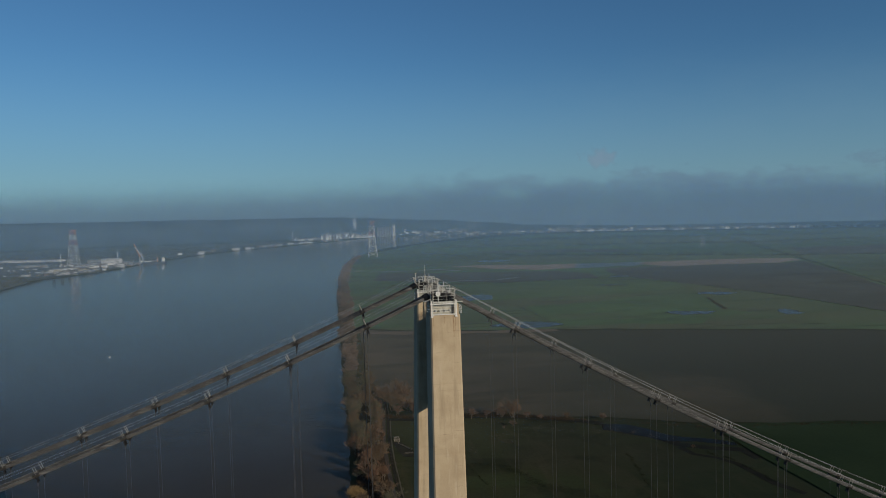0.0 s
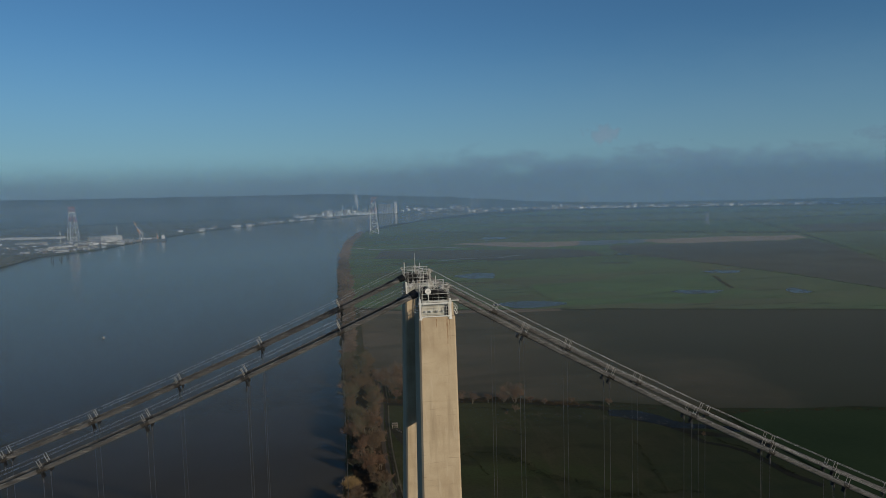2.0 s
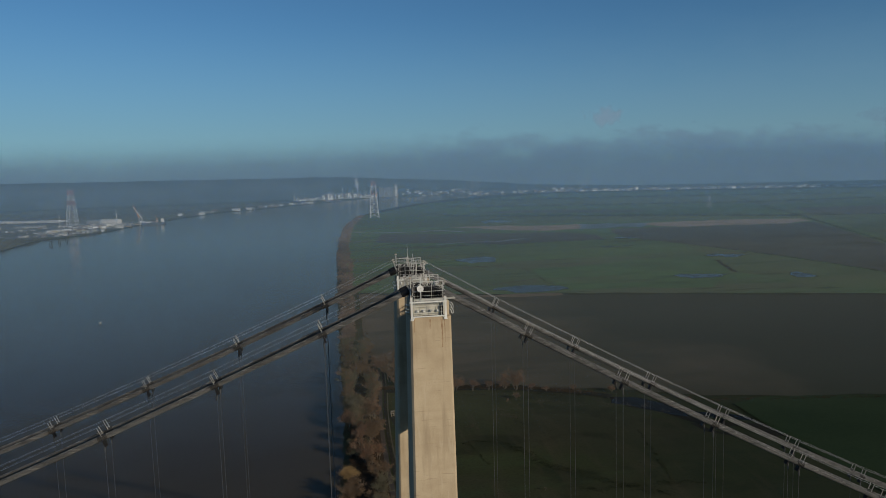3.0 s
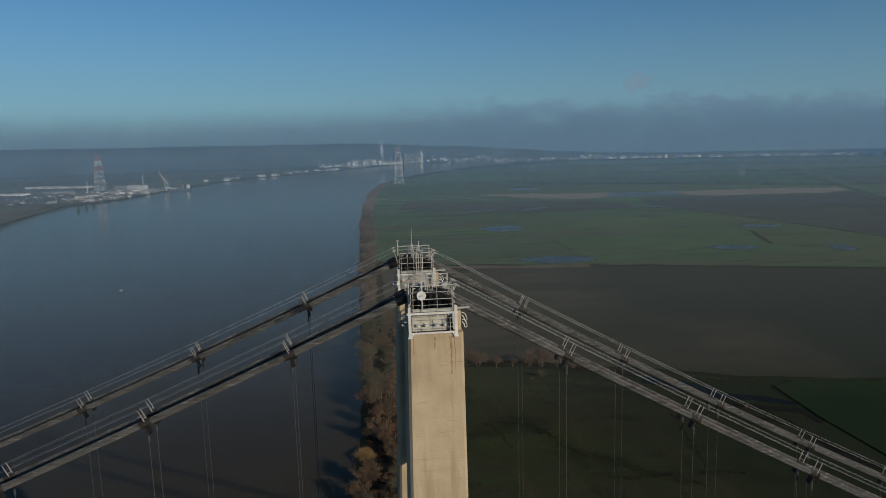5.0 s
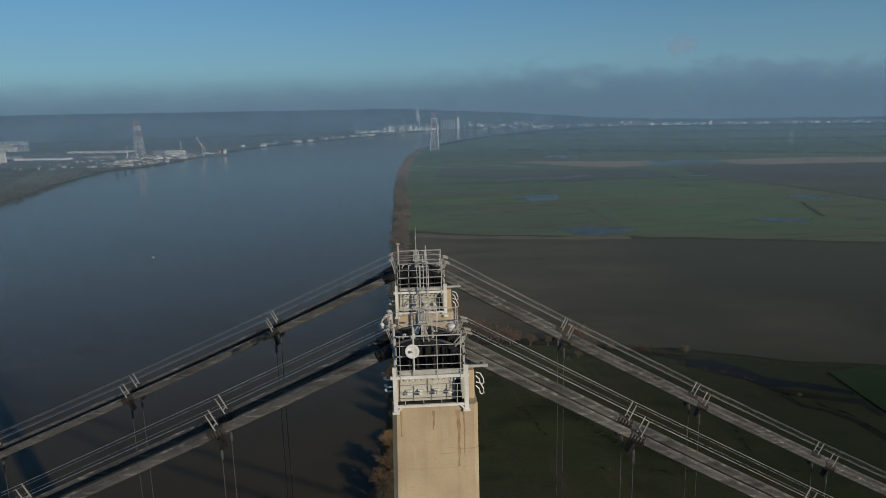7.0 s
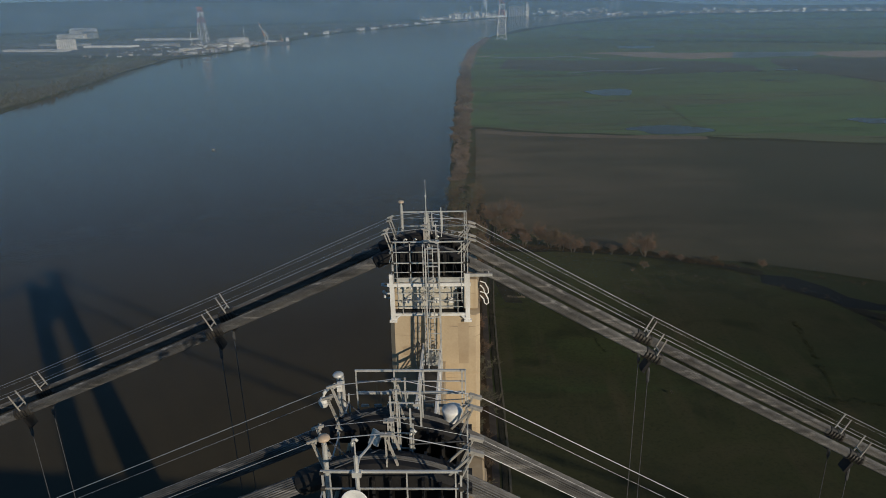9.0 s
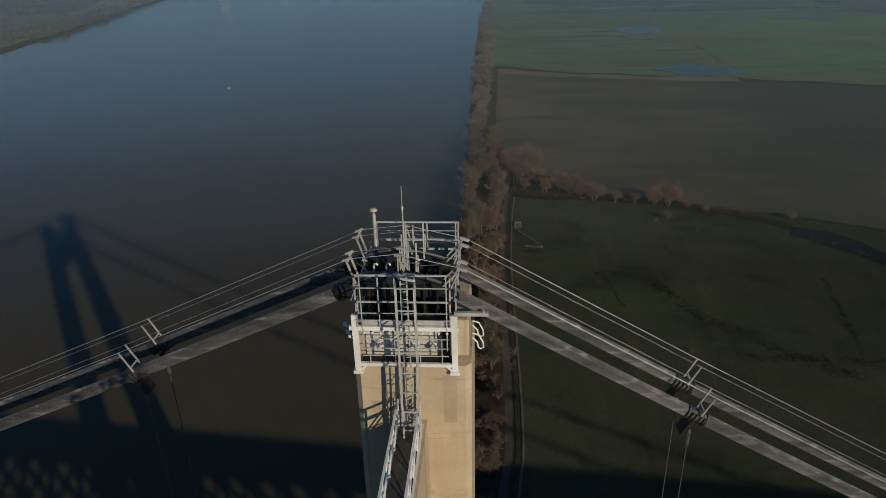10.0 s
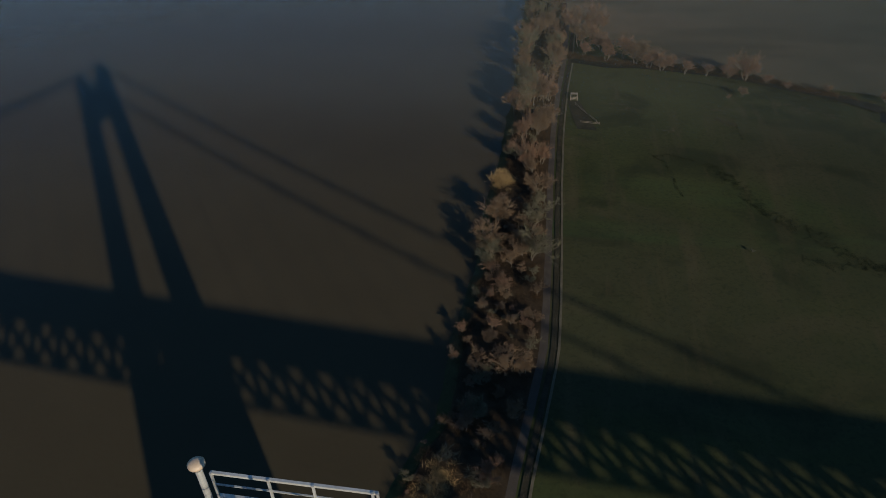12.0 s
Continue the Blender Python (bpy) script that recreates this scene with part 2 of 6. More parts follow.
M_MUD = mat("dark_mud", (0.016, 0.016, 0.012), (0.042, 0.038, 0.025), 0.95, 0, 0.2, 1.5, 0.3, spec=0.1)
# Near black: wet ditch beds, with the hedge's cast shade put in.
M_DITCH = mat("wet_ditch_and_shade", (0.005, 0.0055, 0.004), (0.016, 0.016, 0.01), 0.9, 0, 0.15, 1.2, 0.3, spec=0.15)
M_BANK = mat("dead_grass", (0.03, 0.024, 0.015), (0.088, 0.068, 0.042), 0.95, 0, 0.12, 1.6, 0.5, 0.1)
M_TWIG = mat("brown_twigs", (0.066, 0.043, 0.026), (0.175, 0.115, 0.066), 0.9, 0, 0.25, 1.2, 0)
M_RUSSET = mat("russet_twigs", (0.09, 0.052, 0.033), (0.205, 0.12, 0.073), 0.9, 0, 0.25, 1.2, 0)
M_BARK = mat("grey_bark", (0.06, 0.05, 0.037), (0.15, 0.128, 0.098), 0.95, 0, 1.5, 9, 0.4)
M_OLIVE = mat("olive_twigs", (0.055, 0.052, 0.03), (0.125, 0.115, 0.068), 0.9, 0, 0.25, 1.2, 0)
M_DRYGRASS = mat("pale_dry_grass", (0.05, 0.043, 0.026), (0.11, 0.093, 0.056), 0.95, 0, 0.3, 2.5, 0.4, 0.05)
M_REED = mat("dry_reed", (0.19, 0.125, 0.055), (0.34, 0.23, 0.1), 0.9, 0, 0.5, 3, 0)
M_WOOD = mat("weathered_wood", (0.12, 0.1, 0.075), (0.26, 0.22, 0.17), 0.9, 0, 0.6, 8, 0.3)
M_REDPAINT = mat("red_paint", (0.4, 0.12, 0.09), (0.52, 0.19, 0.14), 0.6, 0, 0.1, 1, 0)
M_PYLONWHITE = mat("pylon_white", (0.55, 0.54, 0.52), (0.72, 0.71, 0.69), 0.6, 0, 0.1, 1, 0)
M_FARWHITE = mat("pale_cladding", (0.45, 0.45, 0.44), (0.72, 0.71, 0.69), 0.7, 0, 0.03, 0.3, 0)
M_BRIGHT = mat("bright_white_cladding", (0.72, 0.72, 0.7), (0.85, 0.85, 0.84), 0.6, 0, 0.03, 0.3, 0)
M_FARGREY = mat("grey_cladding", (0.2, 0.21, 0.22), (0.34, 0.35, 0.36), 0.7, 0, 0.03, 0.3, 0)
M_FARROOF = mat("dull_roof", (0.14, 0.12, 0.11), (0.25, 0.2, 0.17), 0.8, 0, 0.03, 0.3, 0)
M_HULL = mat("blue_hull", (0.02, 0.035, 0.07), (0.03, 0.05, 0.09), 0.5, 0, 0.05, 0.5, 0)
M_ORANGE = mat("orange_paint", (0.5, 0.2, 0.06), (0.6, 0.26, 0.08), 0.6, 0, 0.1, 1, 0)
M_WOODLAND = mat("far_woodland", (0.05, 0.055, 0.05), (0.09, 0.09, 0.075), 0.95, 0, 0.01, 0.15, 0)


# ---- mesh helpers ----
def beam(bm, p, q, w, h=None, up=(0, 0, 1)):
    """A square bar from p to q, w wide and h high."""
    h = w if h is None else h
    p, q = Vector(p), Vector(q)
    d = (q - p).normalized()
    u = Vector(up)
    if abs(d.dot(u)) > 0.99:
        u = Vector((0, 1, 0))
    s = d.cross(u).normalized()
    u = s.cross(d)
    c = [(-1, -1), (1, -1), (1, 1), (-1, 1)]
    vs = [[bm.verts.new(e + s * (a * w / 2) + u * (b * h / 2)) for a, b in c] for e in (p, q)]
    bm.faces.new(vs[0])
    bm.faces.new(vs[1][::-1])
    for i in range(4):
        j = (i + 1) % 4
        bm.faces.new((vs[0][j], vs[0][i], vs[1][i], vs[1][j]))


def tube(bm, pts, r, n=8, r2=None, caps=True):
    """A round bar along pts, tapering from r to r2."""
    pts = [Vector(p) for p in pts]
    r2 = r if r2 is None else r2
    rings = []
    for i, p in enumerate(pts):
        d = (pts[min(i + 1, len(pts) - 1)] - pts[max(i - 1, 0)]).normalized()
        u = Vector((0, 0, 1)) if abs(d.z) < 0.95 else Vector((0, 1, 0))
        s = d.cross(u).normalized()
        u = s.cross(d)
        k = r + (r2 - r) * i / (len(pts) - 1)
        rings.append([bm.verts.new(p + (s * math.cos(a) + u * math.sin(a)) * k) for a in (2 * math.pi * j / n for j in range(n))])
    for a, b in zip(rings, rings[1:]):
        for j in range(n):
            bm.faces.new((a[j], b[j], b[(j + 1) % n], a[(j + 1) % n]))
    if caps:
        bm.faces.new(rings[0][::-1])
        bm.faces.new(rings[-1])


def lathe(bm, base, profile, n=16, axis=(0, 0, 1)):
    """A turned shape: profile of (radius, height) from base along axis."""
    q = Vector(axis).to_track_quat("Z", "Y")
    rings = []
    for r, h in profile:
        rings.append([bm.verts.new(Vector(base) + q @ Vector((max(r, 1e-3) * math.cos(a), max(r, 1e-3) * math.sin(a), h))) for a in (2 * math.pi * j / n for j in range(n))])
    for a, b in zip(rings, rings[1:]):
        for j in range(n):
            bm.faces.new((a[j], a[(j + 1) % n], b[(j + 1) % n], b[j]))
    bm.faces.new(rings[0][::-1])
    bm.faces.new(rings[-1])


def box(bm, x0, y0, z0, x1, y1, z1):
    beam(bm, ((x0 + x1) / 2, (y0 + y1) / 2, z0), ((x0 + x1) / 2, (y0 + y1) / 2, z1), abs(x1 - x0), abs(y1 - y0), (0, 1, 0))


def mesh_of(name, bm, material, smooth=False, bevel=0.0):
    if bevel:
        bmesh.ops.bevel(bm, geom=bm.edges[:], offset=bevel, segments=1, affect="EDGES")
    bmesh.ops.recalc_face_normals(bm, faces=bm.faces[:])
    me = bpy.data.meshes.new(name)
    bm.to_mesh(me)
    bm.free()
    me.materials.append(material)
    if smooth:
        me.shade_smooth()
    return me


def part(name, bm, material, parent=None, label="", smooth=False, bevel=0.0):
    ob = new(name, mesh_of(name, bm, material, smooth, bevel))
    ob.parent = parent
    if label:
        tagged(ob, label)
    return ob


def empty(name, at=(0, 0, 0), label="", category="", group="", kind=""):
    e = new(name)
    e.location = at
    return tagged(e, label, category, group, kind)


def flat(name, pts, z, material, label, category, kind="structure", thick=0.0):
    """A flat sheet with a given outline."""
    bm = bmesh.new()
    vs = [bm.verts.new((x, y, z)) for x, y in pts]
    f = bm.faces.new(vs)
    if f.normal.z < 0:
        f.normal_flip()
    bm.normal_update()
    if f.normal.z < 0:
        bmesh.ops.reverse_faces(bm, faces=[f])
    me = bpy.data.meshes.new(name)
    bm.to_mesh(me)
    bm.free()
    me.materials.append(material)
    return tagged(new(name, me), label, category, kind=kind)


def lerp(pairs, t):
    """Straight-line interpolation in a short table."""
    if t <= pairs[0][0]:
        return pairs[0][1]
    for (a, u), (b, v) in zip(pairs, pairs[1:]):
        if t <= b:
            return u + (v - u) * (t - a) / (b - a)
    return pairs[-1][1]


# ---- river, land and far bank ----
WATER_Z = -1.2
BANK_R = [(-3000, -60.0), (-400, -34.0), (60, -27.0), (98, -23.0), (120, -15.0), (203, -12.0), (301, -9.0), (453, -11.1), (964, -13.2), (1264, -11.2), (1493, -4.1), (1745, 6.2), (1875, 14.4), (2371, 66.0), (2572, 115.0), (2893, 212.0), (3214, 369.0), (3615, 564.0), (3932, 776.0), (4200, 1003.0), (4273, 1198.0), (4330, 1600.0), (4380, 2400.0), (4420, 5200.0)]
BANK_L = [(-3000, -520.0), (0, -560.0), (888, -622.0), (1150, -668.0), (1253, -680.0), (1425, -712.0), (1666, -756.0), (1786, -739.0), (1858, -698.0), (1983, -664.0), (2212, -650.0), (2372, -630.0), (2556, -601.0), (3012, -505.0), (3331, -310.0), (3838, -62.0), (4044, 34.0), (4273, 140.0), (4500, 250.0), (4560, 800.0), (4600, 5000.0)]


def bank_r(y):
    return lerp(BANK_R, y) + 1.6 * noise.noise((0, y * 0.03, 0)) + 0.9 * noise.noise((0, y * 0.13, 5))


def bank_l(y):
    return lerp(BANK_L, y) + 9 * noise.noise((9, y * 0.004, 0)) + 2 * noise.noise((3, y * 0.03, 0))


def build_ground():
    ys = [-3000, -1500, -600, -200]
    y = 0.0
    while y < 4900:
        ys.append(y)
        y += 6 if y < 600 else (25 if y < 1800 else 90)
    ys.append(4900)
    bm = bmesh.new()
    prev = None
    for y in ys:
        b, a = bank_r(y), bank_l(y)
        row = [(-4950, 0.6), (a - 900, 0.6), (a - 200, 0.5), (a - 12, 0.4), (a + 10, -3.5), (a + 60, -4.5), (b - 40, -4.5), (b - 5, -2.4), (b + 1.5, 0.2), (b + 9, 0.5), (b + 26, 0.3), (b + 60, 0), (b + 400, 0), (b + 1200, 0), (max(4950, b + 1300), 0)]
        vs = [bm.verts.new((x, y, z)) for x, z in row]
        if prev:
            for i in range(len(vs) - 1):
                bm.faces.new((prev[i], prev[i + 1], vs[i + 1], vs[i]))
        prev = vs
    tagged(part("ground", bm, M_GRASS), "flat green riverside meadow land with winter grass", "ground", kind="structure")


build_ground()
flat("river_water", [(-950, -3000), (950, -3000), (950, 2000), (4950, 3900), (4950, 4900), (-950, 4900)], WATER_Z, M_WATER, "wide calm brown river reflecting the blue sky", "river")
def ragged(pts, step, amount):
    """An outline with its straight sides broken up."""
    out = []
    for (ax, ay), (bx, by) in zip(pts, pts[1:] + pts[:1]):
        n = max(1, int(math.hypot(bx - ax, by - ay) / step))
        for i in range(n):
            x, y = ax + (bx - ax) * i / n, ay + (by - ay) * i / n
            out.append((x, y + amount * noise.noise((x * 0.03, y * 0.03, 1)) + amount * 0.4 * noise.noise((x * 0.15, y * 0.15, 4))))
    return out


FIELD = [(6, 470), (9, 425), (18, 400), (50, 357), (92, 346), (115, 330), (152, 320), (200, 296), (260, 284), (420, 250), (760, 180), (900, 420), (640, 500), (500, 556), (380, 596), (290, 626), (160, 660), (60, 690), (16, 715), (9, 712), (8, 600)]
SHORE = [(lerp(BANK_R, y) + 9, y) for y in (735, 820, 1000, 1200, 1500, 1750, 1980, 2200, 2400)]
flat("pasture", ragged([SHORE[0], (60, 700), (290, 636), (500, 566), (640, 510), (900, 430), (2600, 100), (4200, 1200), (3600, 2600), (2300, 3650), (1300, 4100), (420, 3240)] + SHORE[:0:-1], 30, 10), 0.5, M_PASTURE, "broad green pastures with brown patches stretching to the horizon", "pasture")
for k, pts in enumerate((
    [(240, 680), (400, 640), (480, 735), (525, 845), (430, 870), (250, 850)],
    [(530, 850), (490, 735), (520, 600), (648, 560), (632, 850), (592, 1070)],
    [(40, 745), (230, 690), (240, 850), (150, 930), (30, 900)],
    [(120, 1240), (300, 1200), (560, 1215), (600, 1420), (300, 1540), (90, 1480)],
    [(300, 1720), (600, 1660), (1150, 1520), (1170, 1570), (780, 1840), (340, 2140)],
    [(1220, 1540), (900, 930), (1500, 700), (2300, 1100), (1900, 1280)],
    [(350, 2200), (790, 1900), (1200, 1640), (1470, 2230), (900, 2500), (420, 2700)],
    [(480, 2800), (900, 2560), (1500, 2300), (2200, 2650), (1300, 3200), (700, 3300)])):
    flat("meadow_parcel", ragged(pts, 18, 9), 0.6, M_PARCELS[k % 3], ("bright green", "brownish olive", "dark green")[k % 3] + " parcel of winter pasture", "pasture")
flat("ploughed_field", ragged(FIELD, 9, 5), 0.45, M_FIELD, "bare brown ploughed field beyond the hedge", "field")
flat("far_bank_fields", ragged([(-646, 900), (-706, 1300), (-734, 1600), (-766, 1850), (-770, 2062), (-800, 2300), (-660, 2620), (-580, 2992), (-440, 3616), (-260, 4001), (-100, 4140), (-1500, 4100), (-3900, 2400), (-3600, 900)], 40, 12), 0.85, M_FARFIELD, "hazy green and brown fields on the far bank", "field")
flat("bare_field", ragged([(-1420, 2060), (-990, 1925), (-800, 1400), (-812, 1320), (-900, 1312), (-1500, 1600)], 20, 10), 1.0, M_PLOUGH, "bare brown field on the far bank", "field")
flat("port_yard", ragged([(-1440, 2134), (-1810, 2700), (-1310, 2740), (-1150, 2800), (-650, 2480), (-655, 2330), (-672, 2130), (-690, 1985), (-722, 1880), (-800, 1850), (-1000, 1930)], 20, 8), 1.05, M_YARD, "pale hardstanding of the riverside port", "yard")
for pts, lab in (
    ([(262, 1650), (300, 1652), (343, 1656), (399, 1650), (460, 1612), (519, 1590), (590, 1592), (562, 1510), (537, 1452), (450, 1450), (385, 1490), (345, 1560), (317, 1600)], "pale pinkish strip of bare sandy soil"),
    ([(722, 1504), (750, 1547), (807, 1557), (899, 1545), (983, 1541), (1060, 1520), (1130, 1500), (1100, 1420), (1006, 1373), (935, 1385), (895, 1398), (820, 1392), (757, 1412), (727, 1440)], "long pale strip of bare sandy soil")):
    flat("sand_strip", ragged(pts, 10, 16), 1.0, M_SAND, lab, "soil")
flat("flooded_meadow", ragged([(575, 1590), (640, 1576), (756, 1556), (735, 1500), (700, 1450), (640, 1462), (540, 1452)], 10, 22), 0.95, M_SHALLOW, "shallow grey flood water on the meadow", "flood water")
flat("fallow_field", ragged([(552, 1235), (576, 1136), (606, 1011), (643, 849), (652, 655), (764, 700), (878, 934), (944, 1071), (1007, 1210), (1090, 1395), (1006, 1362), (895, 1385), (757, 1395), (690, 1430), (600, 1420), (570, 1340)], 14, 12), 0.8, M_PLOUGH, "bare brown fallow field among the pastures", "field")
flat("fallow_field", ragged([(60, 1340), (130, 1300), (199, 1262), (291, 1198), (397, 1204), (500, 1205), (520, 1300), (480, 1400), (405, 1418), (232, 1478), (86, 1530)], 14, 14), 0.8, M_PLOUGH, "brown grazed strip among the pastures", "field")
flat("fallow_field", ragged([(1250, 1620), (1400, 1900), (2300, 1750), (1900, 1300)], 20, 12), 0.8, M_PLOUGH, "far bare brown field among the pastures", "field")
flat("fallow_field", ragged([(420, 2250), (640, 2130), (820, 2010), (1000, 1990), (900, 2180), (600, 2330)], 20, 16), 0.8, M_PLOUGH, "far brown stubble field among the pastures", "field")
flat("crop_field", ragged([(208, 281), (228, 287), (249, 289), (271, 281), (420, 246), (700, 190), (640, 60), (205, 90), (206, 197), (205, 240)], 5, 2.5), 0.4, M_CROP, "smooth green winter crop behind a thin hedge", "field")


def ribbon(name, pts, w, z, material, label, category):
    """A narrow sheet along a line of points."""
    bm = bmesh.new()
    prev = None
    line = []
    for (ax, ay), (bx, by) in zip(pts, pts[1:]):
        n = max(1, int(math.hypot(bx - ax, by - ay) / 8))
        line += [(ax + (bx - ax) * i / n, ay + (by - ay) * i / n) for i in range(n)]
    line.append(pts[-1])
    for i, (x, y) in enumerate(line):
        (ax, ay), (bx, by) = line[max(i - 1, 0)], line[min(i + 1, len(line) - 1)]
        d = Vector((by - ay, ax - bx, 0)).normalized()
        k = w / 2 * (1 + 0.7 * noise.noise((x * 0.04, y * 0.04, 2)))
        c = Vector((x + 1.5 * noise.noise((x * 0.03, y * 0.03, 8)), y, z))
        row = [bm.verts.new(c - d * k), bm.verts.new(c + d * k)]
        if prev:
            bm.faces.new((prev[0], prev[1], row[1], row[0]))
        prev = row
    return tagged(part(name, bm, material), label, category, kind="structure")


ribbon("meadow_stream", [(60, 1585), (101, 1571), (179, 1559), (223, 1580), (250, 1549), (275, 1508)], 14, 0.92, M_SHALLOW, "thin pale stream through the meadow", "stream")
ribbon("meadow_stream", [(175, 1235), (230, 1265), (300, 1250), (360, 1290)], 10, 0.92, M_SHALLOW, "thin pale stream through the meadow", "stream")
for pts, w in (([(395, 1085), (440, 1070), (490, 1055)], 5), ([(40, 1075), (90, 1060), (150, 1045)], 4), ([(60, 745), (160, 730), (240, 762), (330, 745)], 2.5), ([(300, 2330), (700, 2240), (1100, 2050)], 12), ([(30, 905), (120, 890), (240, 905), (330, 880)], 4)):
    ribbon("meadow_path", pts, w, 0.88, M_BANK, "faint worn path across the pasture", "path")
flat("bare_patch", ragged([(22, 1640), (50, 1628), (52, 1612), (26, 1618)], 4, 3), 0.95, M_SAND, "small bare orange patch by the bank", "soil")


ribbon("field_headland", [(12, 700), (60, 682), (150, 660), (230, 648)], 16, 0.55, M_HEADLAND, "pale pinkish bare headland of the ploughed field", "soil")


def pond(cx, cy, rx, ry, turn=0.0, seed=0):
    pts = []
    for i in range(90):
        a = 2 * math.pi * i / 90
        k = 1 + 0.4 * noise.noise((math.cos(a) * 1.4 + seed * 7, math.sin(a) * 1.4, seed))
        x, y = rx * k * math.cos(a), ry * k * math.sin(a)
        c, s = math.cos(turn), math.sin(turn)
        pts.append((cx + x * c - y * s, cy + x * s + y * c))
    flat("pond", [(x + 5 * noise.noise((x * 0.05, y * 0.05, 3)), y + 7 * noise.noise((x * 0.05, y * 0.05, 9))) for x, y in pts], 0.9, M_POND, "shallow flooded pond in the meadow", "pond")


for k, (cx, cy, rx, ry) in enumerate(((203, 976, 34, 34), (208, 692, 38, 22), (565, 892, 30, 16), (432, 718, 34, 15), (545, 685, 13, 20), (421, 1806, 44, 50), (474, 1074, 30, 4), (548, 1214, 17, 14), (1250, 2700, 60, 20), (300, 2300, 50, 16))):
    pond(cx, cy, rx, ry, -0.22, k)
flat("creek", ragged([(145.6, 308), (160, 304), (170, 292), (174, 280), (183, 272), (197, 266), (205, 258), (203.5, 254), (193, 259), (185, 264), (176, 266), (168, 270), (161, 280), (153.5, 289), (142, 298)], 2, 1.2), 0.06, M_CREEK, "still blue creek at the meadow edge", "creek")


# ---- suspension bridge ----
TOP_L, TOP_R = (122.7, -0.452, 0.00085), (122.5, -0.575, 0.0007)
FRONT = (0.0, 16.44)
CABLE_D = (1.35, 3.4)
CABLE_Y = [f + d for f in FRONT for d in CABLE_D]
STEP = 11.15


def clamp_x(side, k):
    """Place of the k-th clamp along a cable; the river span widens slightly."""
    return side * k * STEP * (1 + (0.009 + 0.0028 * max(0, min(k, 8) - 2) if side < 0 else 0))


def cable_z(x):
    z0, s, c = TOP_L if x < 0 else TOP_R
    return z0 + s * abs(x) + c * x * x


def cable_slope(x):
    z0, s, c = TOP_L if x < 0 else TOP_R
    return (s + 2 * c * abs(x)) * (-1 if x < 0 else 1)


def deck_z(x):
    return 53.2 - 0.039 * x


LEG_TOP, LIFT = 119.15, 3.35


def leg_section(z, side):
    """Half widths and the front and back of a leg at height z; the legs spread towards the ground."""
    d = LEG_TOP - z
    lean = 0.072 * d
    f = FRONT[0 if side < 0 else 1] + 0.1
    y0, y1 = f - 0.014 * d, f + 5.1 + 0.014 * d
    return -2.03 - 0.02 * d, 2.36 - 0.004 * d, y0 + side * lean, y1 + side * lean


def ring(bm, z, side, inset=0.0, ch=0.22):
    x0, x1, y0, y1 = leg_section(z, side)
    x0, x1, y0, y1 = x0 + inset, x1 - inset, y0 + inset, y1 - inset
    pts = [(x0 + ch, y0), (x1 - ch, y0), (x1, y0 + ch), (x1, y1 - ch), (x1 - ch, y1), (x0 + ch, y1), (x0, y1 - ch), (x0, y0 + ch)]
    return [bm.verts.new((x, y, z)) for x, y in pts]


def loft(bm, rings):
    for a, b in zip(rings, rings[1:]):
        n = len(a)
        for j in range(n):
            bm.faces.new((a[j], a[(j + 1) % n], b[(j + 1) % n], b[j]))
    bm.faces.new(rings[0][::-1])
    bm.faces.new(rings[-1])


pylon = empty("bridge_pylon", (0, 0, 0), "tall pale concrete bridge pylon on the river bank", "bridge pylon")
for side in (-1, 1):
    f = FRONT[0 if side < 0 else 1]
    bm = bmesh.new()
    loft(bm, [ring(bm, -6, side, 0.016), ring(bm, LEG_TOP - 0.02, side, 0.016)])
    leg = part("leg", bm, M_CONCRETE, pylon, "pale beige cast concrete leg with lift joints")
    z = LEG_TOP
    while z > -2:
        bm = bmesh.new()
        lo = z - LIFT + 0.012
        loft(bm, [ring(bm, lo, side, 0.008), ring(bm, lo + 0.015, side), ring(bm, z - 0.015, side), ring(bm, z, side, 0.008)])
        part("concrete_lift", bm, M_CONCRETE, leg)
        z -= LIFT
    # narrower concrete head on top of the leg
    bm = bmesh.new()
    box(bm, -1.95, f + 0.75, LEG_TOP - 0.01, 2.26, f + 4.5, 120.72)
    part("leg_head", bm, M_CONCRETE, pylon, "concrete head block of the leg", bevel=0.06)
# thin concrete walls that join the legs at the top and below the deck
for z0, z1, hw in ((101.4, 116.52, 0.62), (-3.0, 49.0, 1.6)):
    bm = bmesh.new()
    rows = []
    for z in (z0, z1):
        near, far = leg_section(z, -1)[3] - 0.5, leg_section(z, 1)[2] + 0.5
        rows.append([bm.verts.new(v) for v in ((-hw, near, z), (hw, near, z), (hw, far, z), (-hw, far, z))])
    loft(bm, rows)
    part("portal_wall", bm, M_CONCRETE, pylon, "concrete wall between the legs")
# rust run-off below the head of the near leg, and a pale panel behind each front frame
for cx, w, z0, z1, n in ((1.33, 0.16, 118.9, 115.9, 3), (1.62, 0.07, 118.9, 116.4, 8), (-1.6, 0.1, 118.95, 117.6, 5), (0.05, 0.12, 118.9, 117.9, 12)):
    bm = bmesh.new()
    prev = None
    for i in range(25):
        z = z0 + (z1 - z0) * i / 24
        k = w * (1 - 0.6 * i / 24) * (0.7 + 0.7 * noise.noise((n, z * 2.3, 1)))
        x = cx + 0.05 * noise.noise((n, z * 1.1, 5))
        y = leg_section(z, -1)[2] - 0.004
        row = [bm.verts.new((x - k, y, z)), bm.verts.new((x + k, y, z))]
        if prev:
            bm.faces.new((prev[0], prev[1], row[1], row[0]))
        prev = row
    part("rust_stain", bm, M_STAIN, pylon, "brown rust run-off on the concrete")
